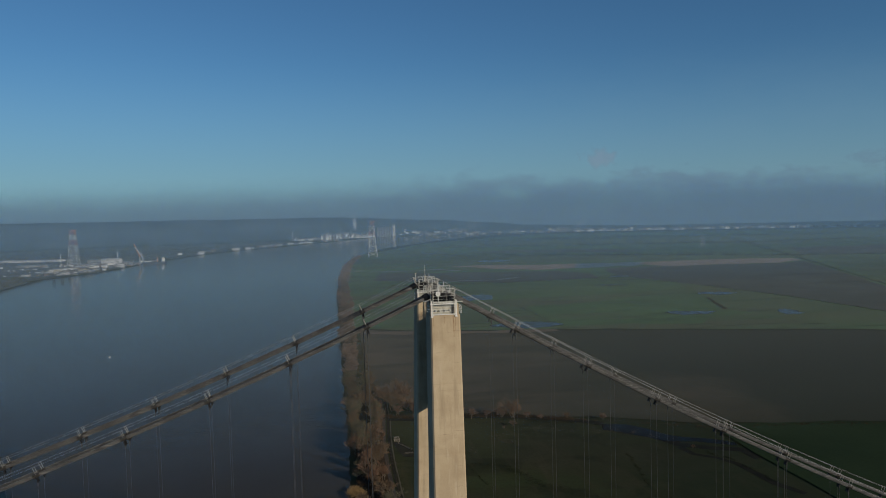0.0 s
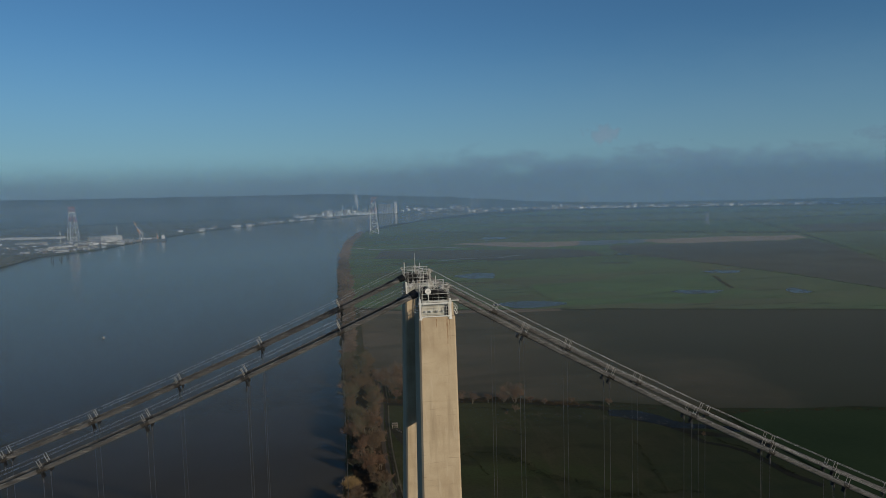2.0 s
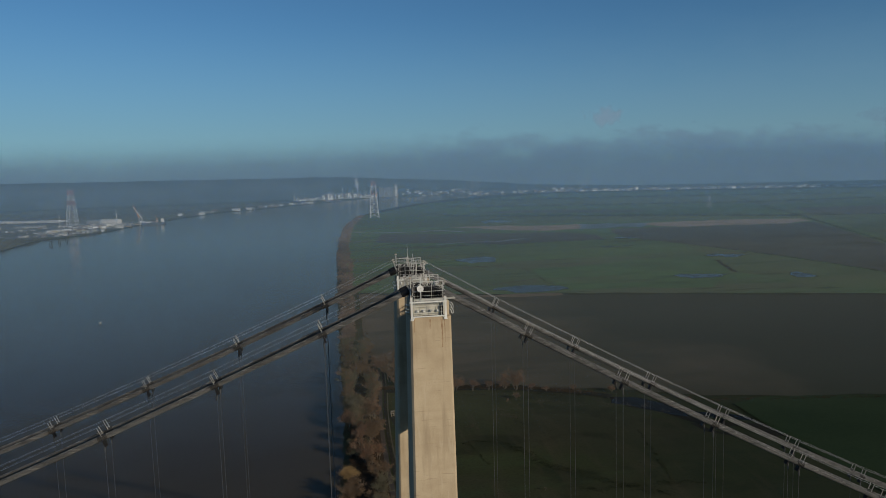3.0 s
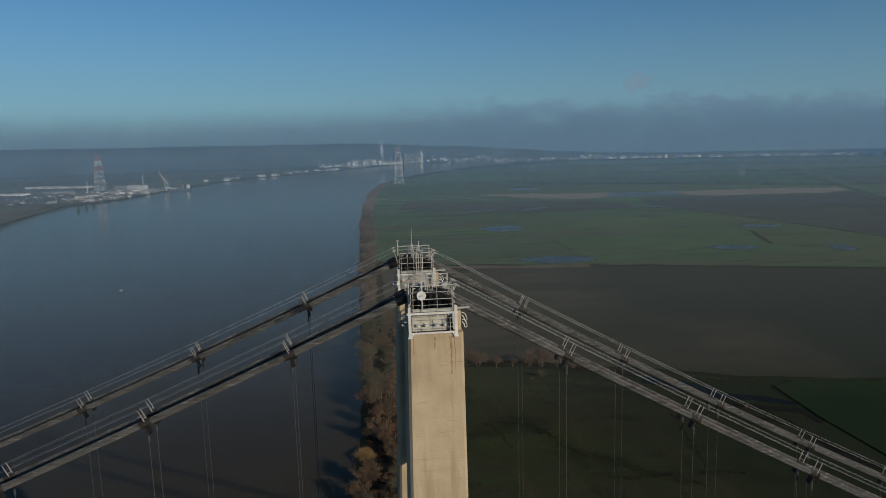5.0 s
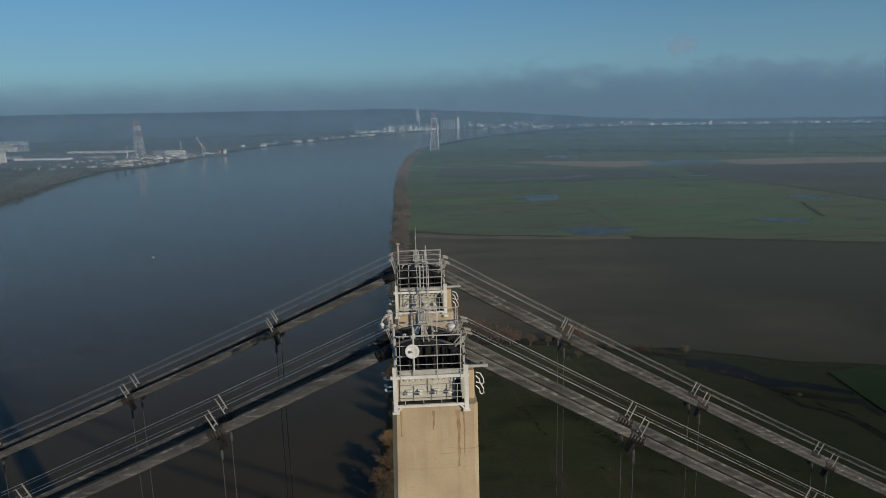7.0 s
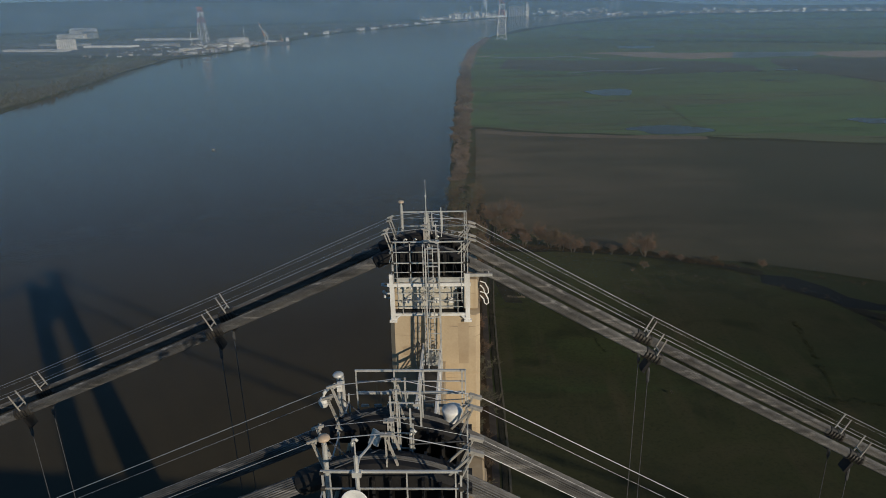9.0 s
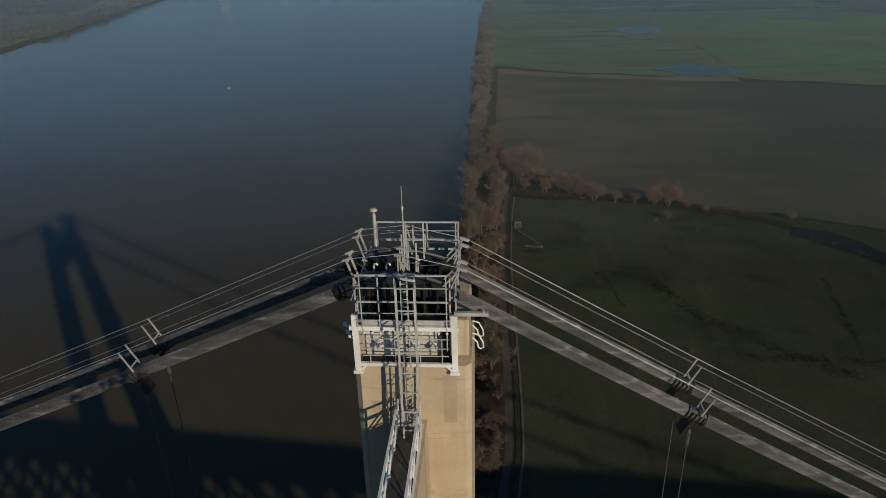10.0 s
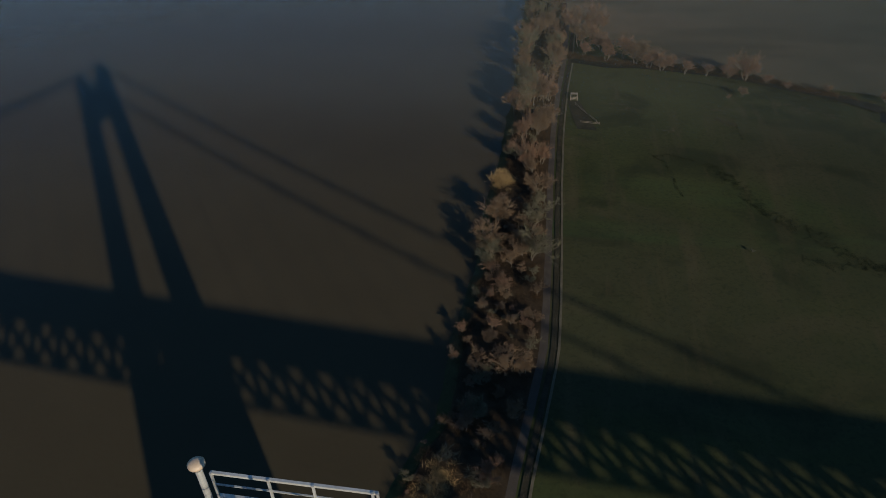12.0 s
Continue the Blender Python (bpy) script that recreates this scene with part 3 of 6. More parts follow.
for x0, x1, z0, z1, side in ((1.26, 1.8, 118.7, 116.4, 1), (-1.5, -1.1, 117.4, 116.9, 1)):
    bm = bmesh.new()
    bm.faces.new([bm.verts.new((x, leg_section(z, side)[2] - 0.004, z)) for x, z in ((x0, z0), (x1, z0), (x1 - 0.03, z1), (x0 + 0.04, z1))])
    part("repair_patch", bm, M_PATCH, pylon, "darker repair patch on the concrete")
for f in FRONT:
    bm = bmesh.new()
    box(bm, -1.62, f + 0.66, LEG_TOP + 0.08, 1.9, f + 0.72, 120.6)
    part("head_panel", bm, M_PANEL, pylon, "pale grey sheet panel on the head", bevel=0.01)


# deck with its two lattice girders
def build_deck():
    deck = empty("bridge_deck", (0, 0, 0), "road deck on two steel lattice girders hung from the cables", "bridge deck")
    x0, x1, yc, half = -26 * STEP - 3, 185.0, 10.6, 8.0
    bm = bmesh.new()
    beam(bm, (x0, yc, deck_z(x0)), (x1, yc, deck_z(x1)), 2 * half, 0.5)
    part("road_slab", bm, M_ASPHALT, deck, "dark asphalt road slab")
    for y in (yc - half, yc + half):
        bm = bmesh.new()
        for dz, w in ((0.1, 0.9), (-6.3, 0.8)):
            beam(bm, (x0, y, deck_z(x0) + dz), (x1, y, deck_z(x1) + dz), 0.6, w)
        part("girder_chord", bm, M_DECKSTEEL, deck, "grey steel girder chords")
        bm = bmesh.new()
        x = x0
        while x < x1 - 1:
            for p, q in (((x, 0), (x + 8, -6.3)), ((x, -6.3), (x + 8, 0)), ((x, 0), (x, -6.3))):
                beam(bm, (p[0], y, deck_z(p[0]) + p[1]), (q[0], y, deck_z(q[0]) + q[1]), 1.15)
            x += 8
        part("girder_lattice", bm, M_DECKSTEEL, deck, "grey steel lattice bars")
        bm = bmesh.new()
        beam(bm, (x0, y, deck_z(x0) + 1.3), (x1, y, deck_z(x1) + 1.3), 0.12)
        beam(bm, (x0, y, deck_z(x0) + 0.8), (x1, y, deck_z(x1) + 0.8), 0.08)
        part("parapet_rail", bm, M_DECKSTEEL, deck, "steel parapet rails")
    for k in range(-26, 16):
        if abs(k) > 0:
            bm = bmesh.new()
            x = k * STEP
            beam(bm, (x, yc - half - 1.6, deck_z(x) - 0.3), (x, yc + half + 1.6, deck_z(x) - 0.3), 0.5, 0.9)
            part("floor_beam", bm, M_DECKSTEEL, deck)


build_deck()

# main cables: a lobed bundle of strands swept along the sag, over the saddle
LOBES = []
HEX = [(0.2, 0.125), (0.2, -0.125), (0.0, -0.24), (-0.2, -0.125), (-0.2, 0.125), (0.0, 0.24)]
for (ax, az), (bx, bz) in zip(HEX, HEX[1:] + HEX[:1]):
    for i in range(4):
        for j, out in ((0, -0.022), (1, 0.036), (2, 0.036)):
            t = (i + (0.0, 0.28, 0.72)[j]) / 4
            px, pz = ax + (bx - ax) * t, az + (bz - az) * t
            k = 1 + (out / math.hypot(px, pz) if out else 0)
            LOBES.append((px * k, pz * k))


def cable_axis(x):
    """Height of the cable's axis, rounded over the saddle."""
    if abs(x) >= 2.0:
        return cable_z(x)
    za, zb = cable_z(-2.0), cable_z(2.0)
    t = (x + 2.0) / 4.0
    ma, mb = cable_slope(-2.0) * 4, cable_slope(2.0) * 4
    return (2 * t**3 - 3 * t**2 + 1) * za + (t**3 - 2 * t**2 + t) * ma + (-2 * t**3 + 3 * t**2) * zb + (t**3 - t**2) * mb


xs_cable = [-304 + 8 * i for i in range(37)] + [-12, -8, -6, -4, -3, -2.4, -2, -1.6, -1.2, -0.8, -0.4, 0, 0.4, 0.8, 1.2, 1.6, 2, 2.4, 3, 4, 6, 8, 12] + [16 + 8 * i for i in range(20)]
for row, y in enumerate(CABLE_Y):
    cable = empty("main_cable", (0, y, cable_axis(0)), "thick grey suspension cable of bundled strands, streaked with dirt", "suspension cable", "main cables of the bridge")
    bm = bmesh.new()
    prev = None
    for x in xs_cable:
        s = (cable_axis(x + 0.05) - cable_axis(x - 0.05)) / 0.1
        n = Vector((-s, 0, 1)).normalized()
        c = Vector((x, 0, cable_axis(x) - cable_axis(0)))
        vs = [bm.verts.new(c + Vector((0, a, 0)) + n * b) for a, b in LOBES]
        if prev:
            for j in range(len(vs)):
                bm.faces.new((prev[j], prev[(j + 1) % len(vs)], vs[(j + 1) % len(vs)], vs[j]))
        prev = vs
    part("cable_body", bm, M_CABLE, cable)
    # hand ropes along both sides, from stanchion to stanchion
    for dy, r in ((-0.3, (0.0105, 0.005)[row % 2]), (0.3, (0.005, 0.0105)[row % 2])):
        for sgn in (-1, 1):
            rope = []
            k = 0
            while k < (27 if sgn < 0 else 15):
                x = sgn * 2.15 if k == 0 else clamp_x(sgn, k)
                s = cable_slope(x)
                n = Vector((-s, 0, 1)).normalized()
                rope.append(Vector((x, dy, cable_z(x) - cable_axis(0))) + n * 1.2 if k else Vector((x, dy, (123.04 if sgn < 0 else 122.66) - cable_axis(0))))
                k += 1
            bm = bmesh.new()
            tube(bm, rope, r, 6)
            part("hand_rope", bm, M_ROPE, cable, "galvanised hand rope")


def build_clamp():
    """A cable clamp with its stanchions, and the hanger below it, square to a level cable."""
    clamp = empty("cable_clamp", (0, 0, 0), "dark bolted cable clamp with a forked handrail stanchion", "cable clamp", "clamps along the cables")
    bm = bmesh.new()
    for x in (-0.42, 0.42):
        lathe(bm, (x - 0.05, 0, 0), [(0.27, 0), (0.32, 0.01), (0.32, 0.09), (0.27, 0.1)], 12, (1, 0, 0))
    lathe(bm, (-0.38, 0, 0), [(0.28, 0), (0.285, 0.38), (0.28, 0.76)], 12, (1, 0, 0))
    part("collar", bm, M_CLAMP, clamp, "dark weathered steel collar")
    for x in (-0.28, -0.1, 0.1, 0.28):
        for y in (-0.3, 0.3):
            bm = bmesh.new()
            tube(bm, [(x, y, -0.26), (x, y, 0.2)], 0.03, 6)
            part("clamp_bolt", bm, M_BLACK, clamp)
    bm = bmesh.new()
    beam(bm, (-0.05, 0, -0.3), (-0.05, 0, -0.95), 0.62, 0.16, (1, 0, 0))
    beam(bm, (-0.05, -0.2, -0.6), (-0.05, 0.2, -0.6), 0.16)
    part("lug", bm, M_BLACK, clamp, "black hanger lug")
    for y in (-0.3, 0.3):
        bm = bmesh.new()
        beam(bm, (0.05, y, 0.2), (0.0, y, 1.22), 0.055)
        part("stanchion", bm, M_RUSTY, clamp, "rust-stained steel stanchion")
    bm = bmesh.new()
    beam(bm, (0.04, -0.3, 0.42), (0.04, 0.3, 0.42), 0.06)
    part("stanchion_tie", bm, M_RUSTY, clamp)
    return clamp


def build_hanger(length):
    bm = bmesh.new()
    tube(bm, [(0, 0, 0), (0, 0, -length)], 0.024, 6)
    lathe(bm, (0, 0, -0.9), [(0.05, 0), (0.085, 0.1), (0.085, 0.75), (0.05, 0.9)], 8)
    lathe(bm, (0, 0, -length), [(0.05, 0), (0.08, 0.1), (0.08, 0.7), (0.05, 0.8)], 8)
    return mesh_of("hanger", bm, M_HANGER)


master = build_clamp()
first = True
hanger_meshes = {}
for side, count in ((-1, 26), (1, 14)):
    for k in range(1, count + 1):
        x = clamp_x(side, k)
        ang = math.degrees(math.atan(cable_slope(x)))
        zc = cable_z(x)
        for y in CABLE_Y:
            m = pose(x, y, zc, 0, -ang, 0)
            if first:
                master.matrix_basis = m
                first = False
            else:
                copy_thing(master, m)
            length = zc - 0.7 - deck_z(x) + 0.2
            if length < 2:
                continue
            key = (side, k)
            if key not in hanger_meshes:
                hanger_meshes[key] = build_hanger(length)
            h = new("hanger", hanger_meshes[key])
            h.location = (x + 0.28 * math.sin(math.radians(ang)), y, zc - 0.7)
            tagged(h, "thin grey steel hanger rope below a cable clamp", "hanger rope", "hangers of the deck")


# ---- platform heads on the two legs ----
def saddle(f, y):
    s = empty("cable_saddle", (0, y, 120.72), "black ribbed steel cable saddle on the pylon head", "cable saddle", "cable saddles")
    bm = bmesh.new()
    xs = [-1.9 + 0.19 * i for i in range(21)]
    prev = None
    for x in xs:
        top = cable_axis(x) - 120.72 + 0.22
        vs = [bm.verts.new((x, -0.46, 0.9)), bm.verts.new((x, -0.46, top - 0.12)), bm.verts.new((x, -0.3, top)), bm.verts.new((x, 0.3, top)), bm.verts.new((x, 0.46, top - 0.12)), bm.verts.new((x, 0.46, 0.9))]
        if prev:
            for j in range(6):
                bm.faces.new((prev[j], prev[(j + 1) % 6], vs[(j + 1) % 6], vs[j]))
        else:
            bm.faces.new(vs)
        prev = vs
    bm.faces.new(prev[::-1])
    lathe(bm, (-2.75, 0, cable_z(-2.75) - 120.72), [(0.27, 0), (0.34, 0.06), (0.36, 0.8), (0.3, 0.95)], 12, (1, 0, 0.44))
    part("saddle_cover", bm, M_BLACK, s, "curved black cover plate")
    bm = bmesh.new()
    box(bm, -1.75, -0.62, 0.0, 1.75, 0.62, 0.22)
    part("base_plate", bm, M_BLACK, s)
    for i in range(8):
        x = -1.5 + 3.0 * i / 7
        bm = bmesh.new()
        top = cable_axis(x) - 120.72 + 0.1
        box(bm, x - 0.04, -0.62, 0.2, x + 0.04, 0.62, min(top, 1.35))
        part("rib", bm, M_BLACK, s)
    bm = bmesh.new()
    box(bm, -1.6, -0.08, 0.2, 1.6, 0.08, 1.2)
    part("web", bm, M_BLACK, s)


def twin(bm, p, q, gap=0.11, w=0.035):
    """Two parallel angle irons with short ties between them."""
    p, q = Vector(p), Vector(q)
    e = Vector((0, gap / 2, 0))
    beam(bm, p - e, q - e, w)
    beam(bm, p + e, q + e, w)
    for t in (0.25, 0.6, 0.95):
        c = p.lerp(q, t)
        beam(bm, c - e, c + e, w * 0.8)


def post_set(parent, name, bars, material, w=0.05, label=""):
    for p, q in bars:
        bm = bmesh.new()
        beam(bm, p, q, w)
        part(name, bm, material, parent, label)


def build_head(f, near):
    word = "near the aerials" if near else "with a caged ladder"
    h = empty("head_platform", (0, f, 119.0), "white steel service platform on pylon head " + word, "service platform", "pylon head platforms")
    def P(x, y, z):
        return (x, y, z - 119.0)
    # white front frame
    for x, s in ((-1.84, -1), (1.77, 1)):
        bm = bmesh.new()
        beam(bm, P(x, 0, 118.95), P(x, 0, 121.35), 0.22, 0.1, (0, 1, 0))
        beam(bm, P(x, 0.22, 118.95), P(x, 0.22, 121.3), 0.06, 0.34, (0, 1, 0))
        part("frame_post", bm, M_WHITE, h, "white painted steel post")
        bm = bmesh.new()
        beam(bm, P(x, 0.1, 118.86), P(x, 0.1, 118.98), 0.36, 0.4, (0, 1, 0))
        beam(bm, P(x - s * 0.1, 0.0, 119.0), P(x - s * 0.32, 0.0, 119.22), 0.09)
        part("post_foot", bm, M_WHITE, h, "white painted base bracket")
    for z, hh, x0, x1 in ((120.8, 0.16, -2.06, 1.92), (119.24, 0.13, -1.74, 1.67)):
        bm = bmesh.new()
        beam(bm, P(x0, 0.02, z), P(x1, 0.02, z), 0.12, hh)
        part("frame_beam", bm, M_WHITE, h, "white painted cross beam")
    # galvanised guard grid
    for x, w in ((-1.73, 0.07), (-1.55, 0.05), (-0.9, 0.07), (0.32, 0.05) if near else (0.4, 0.07), (1.5, 0.05), (1.63, 0.07)):
        bm = bmesh.new()
        beam(bm, P(x, -0.05, 119.9 if w < 0.06 else 120.88), P(x, -0.05, 123.0), w * 0.72)
        part("guard_upright", bm, M_GALV, h, "galvanised steel upright")
    for z, w in ((123.0, 0.08), (122.5, 0.045), (121.95, 0.07), (121.49, 0.04), (121.2, 0.04)):
        bm = bmesh.new()
        beam(bm, P(-1.76, -0.1, z), P(1.66, -0.1, z), w * 0.72)
        part("guard_rail", bm, M_GALV, h, "galvanised steel rail")
    bm = bmesh.new()
    beam(bm, P(-1.62, 0.06, 121.02), P(1.6, 0.06, 121.02), 0.03, 0.2)
    part("toe_board", bm, M_GALV, h, "grey toe board")
    for z in (120.38, 119.98, 119.66):
        bm = bmesh.new()
        beam(bm, P(-1.62, -0.04, z), P(1.55, -0.04, z), 0.03)
        part("lower_rail", bm, M_GALV, h, "galvanised lower rail")
    for x in (-1.35, -0.42, 0.5, 1.3):
        bm = bmesh.new()
        beam(bm, P(x, -0.03, 119.25), P(x, -0.03, 120.38), 0.032)
        part("lower_upright", bm, M_GALV, h)
    # row of pale bolt heads under the beam and the sockets on the wall
    for i in range(11):
        bm = bmesh.new()
        lathe(bm, P(-1.5 + 0.3 * i, -0.03, 120.66), [(0.035, 0), (0.045, 0.03), (0.045, 0.09), (0.03, 0.11)], 8, (0, -1, 0))
        part("bolt_head", bm, M_WHITE, h, "white bolt head")
    # small clamps where rails cross the uprights
    for x in (-1.73, -0.9, 1.63):
        for z in (122.97, 122.5, 121.95, 121.49):
            bm = bmesh.new()
            box(bm, x - 0.05, -0.15, z - 119.045, x + 0.05, -0.02, z - 118.955)
            part("rail_clamp", bm, M_CLAMP, h, "dark rail clamp")
    for k, (x, top) in enumerate(((-1.2, 122.3), (-0.62, 122.75), (0.1, 122.1), (0.75, 122.6), (1.2, 122.2))):
        bm = bmesh.new()
        tube(bm, [P(x, 0.6, 120.8), P(x + 0.06, 0.3, 121.4), P(x - 0.05, 0.02, 121.9), P(x, 0.0, top)], 0.016, 5)
        part("feed_cable", bm, M_BLACK, h, "thin black feed cable")
    # side rails and floor grating round the saddles
    for x in (-1.9, 1.78):
        bm = bmesh.new()
        for z in (121.95, 122.95):
            if z < 122:
                beam(bm, P(x, 0.0, z), P(x, 4.65, z), 0.038)
        for y in (1.0, 2.75, 4.65):
            beam(bm, P(x, y, 120.7), P(x, y, 122.2), 0.045)
        part("side_rail", bm, M_GALV, h, "galvanised side rails")
    # rear guard rail
    for z, w in ((123.0, 0.08), (122.62, 0.04), (122.22, 0.1)):
        bm = bmesh.new()
        beam(bm, P(-1.65, 4.66, z), P(1.72, 4.66, z), w * 0.75)
        part("rear_rail", bm, M_GALV, h, "galvanised rear rail")
    for x in (-1.62, -0.45, 0.45, 1.62, 1.72):
        bm = bmesh.new()
        beam(bm, P(x, 4.62, 120.7), P(x, 4.62, 123.05), 0.045)
        part("rear_upright", bm, M_GALV, h)
    # slotted rear toe plate
    for i in range(8):
        bm = bmesh.new()
        beam(bm, P(-1.5 + 0.4 * i, 4.45, 121.9), P(-1.25 + 0.4 * i, 4.45, 121.9), 0.03, 0.09)
        part("toe_slat", bm, M_GALV, h)
    # leaning rope posts at both ends of each cable, and the ropes across the head
    for front, dy in zip((True, False), CABLE_D):
        for e in (-0.3, 0.3):
            bm = bmesh.new()
            twin(bm, P(-1.9, dy + e, 122.05), P(-2.2, dy + e, 123.02))
            beam(bm, P(-2.34, dy + e, 122.98), P(-2.02, dy + e, 123.1), 0.07, 0.07)
            beam(bm, P(-2.1, dy + e - 0.05, 122.98), P(-2.1, dy + e + 0.05, 123.12), 0.05)
            beam(bm, P(-1.78, dy + e, 122.02), P(-2.02, dy + e, 122.08), 0.22, 0.06)
            part("rope_post", bm, M_RUSTY, h, "weathered leaning rope post")
            bm = bmesh.new()
            twin(bm, P(1.5, dy + e, 121.65), P(1.96, dy + e, 122.72))
            beam(bm, P(1.25, dy + e + 0.1, 121.85), P(1.85, dy + e, 122.55), 0.06)
            beam(bm, P(1.84, dy + e, 122.74), P(2.2, dy + e, 122.62), 0.12, 0.1)
            beam(bm, P(1.35, dy + e, 121.68), P(1.68, dy + e, 121.58), 0.24, 0.06)
            part("rope_post", bm, M_RUSTY, h, "weathered forked rope post")
        for e in (-0.3, 0.3):
            thick = (e < 0) == front
            bm = bmesh.new()
            tube(bm, [P(-2.2, dy + e, 123.06), P(-0.3, dy + e, 123.27), P(2.0, dy + e, 122.72)], 0.014 if thick else 0.007, 6)
            part("head_rope", bm, M_ROPE, h, "galvanised hand rope")
            bm = bmesh.new()
            twin(bm, P(-0.3, dy + e, 122.25), P(-0.3, dy + e, 123.28), 0.1)
            beam(bm, P(-0.02, dy + e, 122.3), P(-0.26, dy + e, 123.1), 0.06)
            beam(bm, P(-0.42, dy + e, 123.24), P(-0.14, dy + e, 123.24), 0.16, 0.05)
            part("rope_stand", bm, M_RUSTY, h, "weathered rope stand on the saddle")
        bm = bmesh.new()
        for a, b in (((-1.9, -0.3, 122.1), (-0.5, 0.1, 122.5)), ((0.2, 0.3, 122.5), (1.7, 0.3, 122.6)), ((-1.9, 0.3, 122.6), (-1.2, -0.1, 122.25))):
            tube(bm, [P(a[0], dy + a[1], a[2]), P(b[0], dy + b[1], b[2])], 0.018, 5)
        part("stay_wire", bm, M_HANGER, h, "thin dark stay wires")
    # gooseneck pipes between the saddles
    for x, y in ((-1.37, 2.0), (-0.89, 2.0), (0.2, 2.4)):
        bm = bmesh.new()
        tube(bm, [P(x, y, 121.2), P(x, y, 122.3), P(x + 0.03, y, 122.4), P(x + 0.1, y, 122.42), P(x + 0.15, y, 122.36)], 0.045, 8)
        part("vent_pipe", bm, M_GALV, h, "galvanised gooseneck pipe")
    for x, y, z0, z1 in ((-0.36, 2.75, 120.9, 123.3), (-0.18, 2.75, 120.9, 123.5), (0.2, 2.6, 121.3, 123.0), (0.47, 2.9, 122.2, 123.75), (-0.05, 3.9, 122.2, 123.2)):
        bm = bmesh.new()
        beam(bm, P(x, y, z0), P(x, y, z1), 0.052)
        beam(bm, P(x + 0.06, y, z0 + 0.3), P(x + 0.06, y, z1 - 0.5), 0.035)
        part("aerial_post", bm, M_GALV, h, "galvanised aerial post")
    for z in (121.6, 122.1, 122.6, 123.1):
        bm = bmesh.new()
        beam(bm, P(-0.42, 2.75, z), P(0.3, 2.7, z), 0.036)
        part("aerial_bracket", bm, M_GALV, h)
    # arm and white cable loops on the side of the head
    bm = bmesh.new()
    beam(bm, P(1.8, 0.9, 120.92), P(2.98, 0.9, 120.92), 0.14)
    beam(bm, P(2.8, 0.9, 120.98), P(2.8, 0.9, 121.1), 0.06)
    part("side_arm", bm, M_GALV, h, "galvanised side arm")
    for z0, y in ((119.75, 1.2), (119.2, 1.2)):
        bm = bmesh.new()
        pts = [P(2.38, y, z0 + 0.7), P(2.62, y, z0 + 0.62), P(2.78, y, z0 + 0.3), P(2.8, y, z0 + 0.08), P(2.7, y, z0), P(2.6, y, z0 + 0.08), P(2.56, y, z0 + 0.3), P(2.38, y, z0 + 0.5)]
        tube(bm, pts, 0.032, 8)
        part("conduit_loop", bm, M_WHITE, h, "white looped conduit")
    for y, z in ((0.7, 120.45), (0.95, 119.95), (1.3, 119.55)):
        bm = bmesh.new()
        tube(bm, [P(-2.0, y, z), P(-2.28, y, z), P(-2.36, y, z + 0.04)], 0.05, 8)
        lathe(bm, P(-2.36, y, z + 0.02), [(0.05, 0), (0.08, 0.02), (0.08, 0.12), (0.04, 0.14)], 8)
        part("side_lamp", bm, M_WHITE, h, "white side lamp on a short arm")
    # floodlights and junction boxes on the wall behind the frame
    for i, x in enumerate((-1.15, -0.55, 0.25, 0.95)):
        bm = bmesh.new()
        box(bm, x - 0.14, 0.5, 0.62, x + 0.14, 0.76, 0.88)
        tube(bm, [P(x, 0.52, 119.75), P(x, 0.3, 119.8)], 0.1, 10)
        tube(bm, [P(x + 0.24, 0.72, 119.3), P(x + 0.24, 0.72, 120.3)], 0.02, 6)
        beam(bm, P(x - 0.3, 0.72, 119.62), P(x + 0.3, 0.72, 119.62), 0.04)
        part("floodlight", bm, M_WHITE, h, "white floodlight on the wall")
    bm = bmesh.new()
    box(bm, 1.25, 0.4, 0.2, 1.55, 0.76, 1.3)
    part("control_box", bm, M_BLACK, h, "dark control box")
    # Floor painted black to give the shaded gap above the lower beam.
    bm = bmesh.new()
    box(bm, -1.75, 0.1, 0.15, 1.7, 0.74, 0.2)
    part("ledge_floor", bm, M_BLACK, h, "floor coloured to match a dark gap")
    for y in CABLE_D:
        saddle(f, f + y)
    return h, P


near_head, P = build_head(FRONT[0], True)
far_head, P = build_head(FRONT[1], False)

# caged ladder on the far head, standing off the wall
bm = bmesh.new()
for x in (-0.12, 0.5):
    beam(bm, P(x, -1.05, 123.0), P(x, -1.05, 116.7), 0.06)
ladder = part("caged_ladder", bm, M_GALV, far_head, "galvanised ladder with guard bars")
for x in (-0.05, 0.17):
    bm = bmesh.new()
    beam(bm, P(x, -0.35, 122.9), P(x, -0.35, 116.7), 0.05)
    part("ladder_rail", bm, M_GALV, ladder)
for k in range(21):
    bm = bmesh.new()
    z = 122.8 - 0.3 * k
    tube(bm, [P(-0.05, -0.35, z), P(0.17, -0.35, z)], 0.02, 6)
    part("rung", bm, M_GALV, ladder)
for k in range(8):
    bm = bmesh.new()
    z = 123.0 - 0.85 * k
    for a, b in (((-0.12, -1.05), (0.5, -1.05)), ((-0.12, -1.05), (-0.3, -0.1)), ((0.5, -1.05), (0.42, -0.1))):
        beam(bm, P(a[0], a[1], z), P(b[0], b[1], z), 0.04)
    part("cage_hoop", bm, M_GALV, ladder)
for x in (-0.3, 0.42):
    bm = bmesh.new()
    beam(bm, P(x, -0.12, 123.0), P(x, -0.12, 116.7), 0.045)
    part("cage_upright", bm, M_GALV, ladder)
bm = bmesh.new()
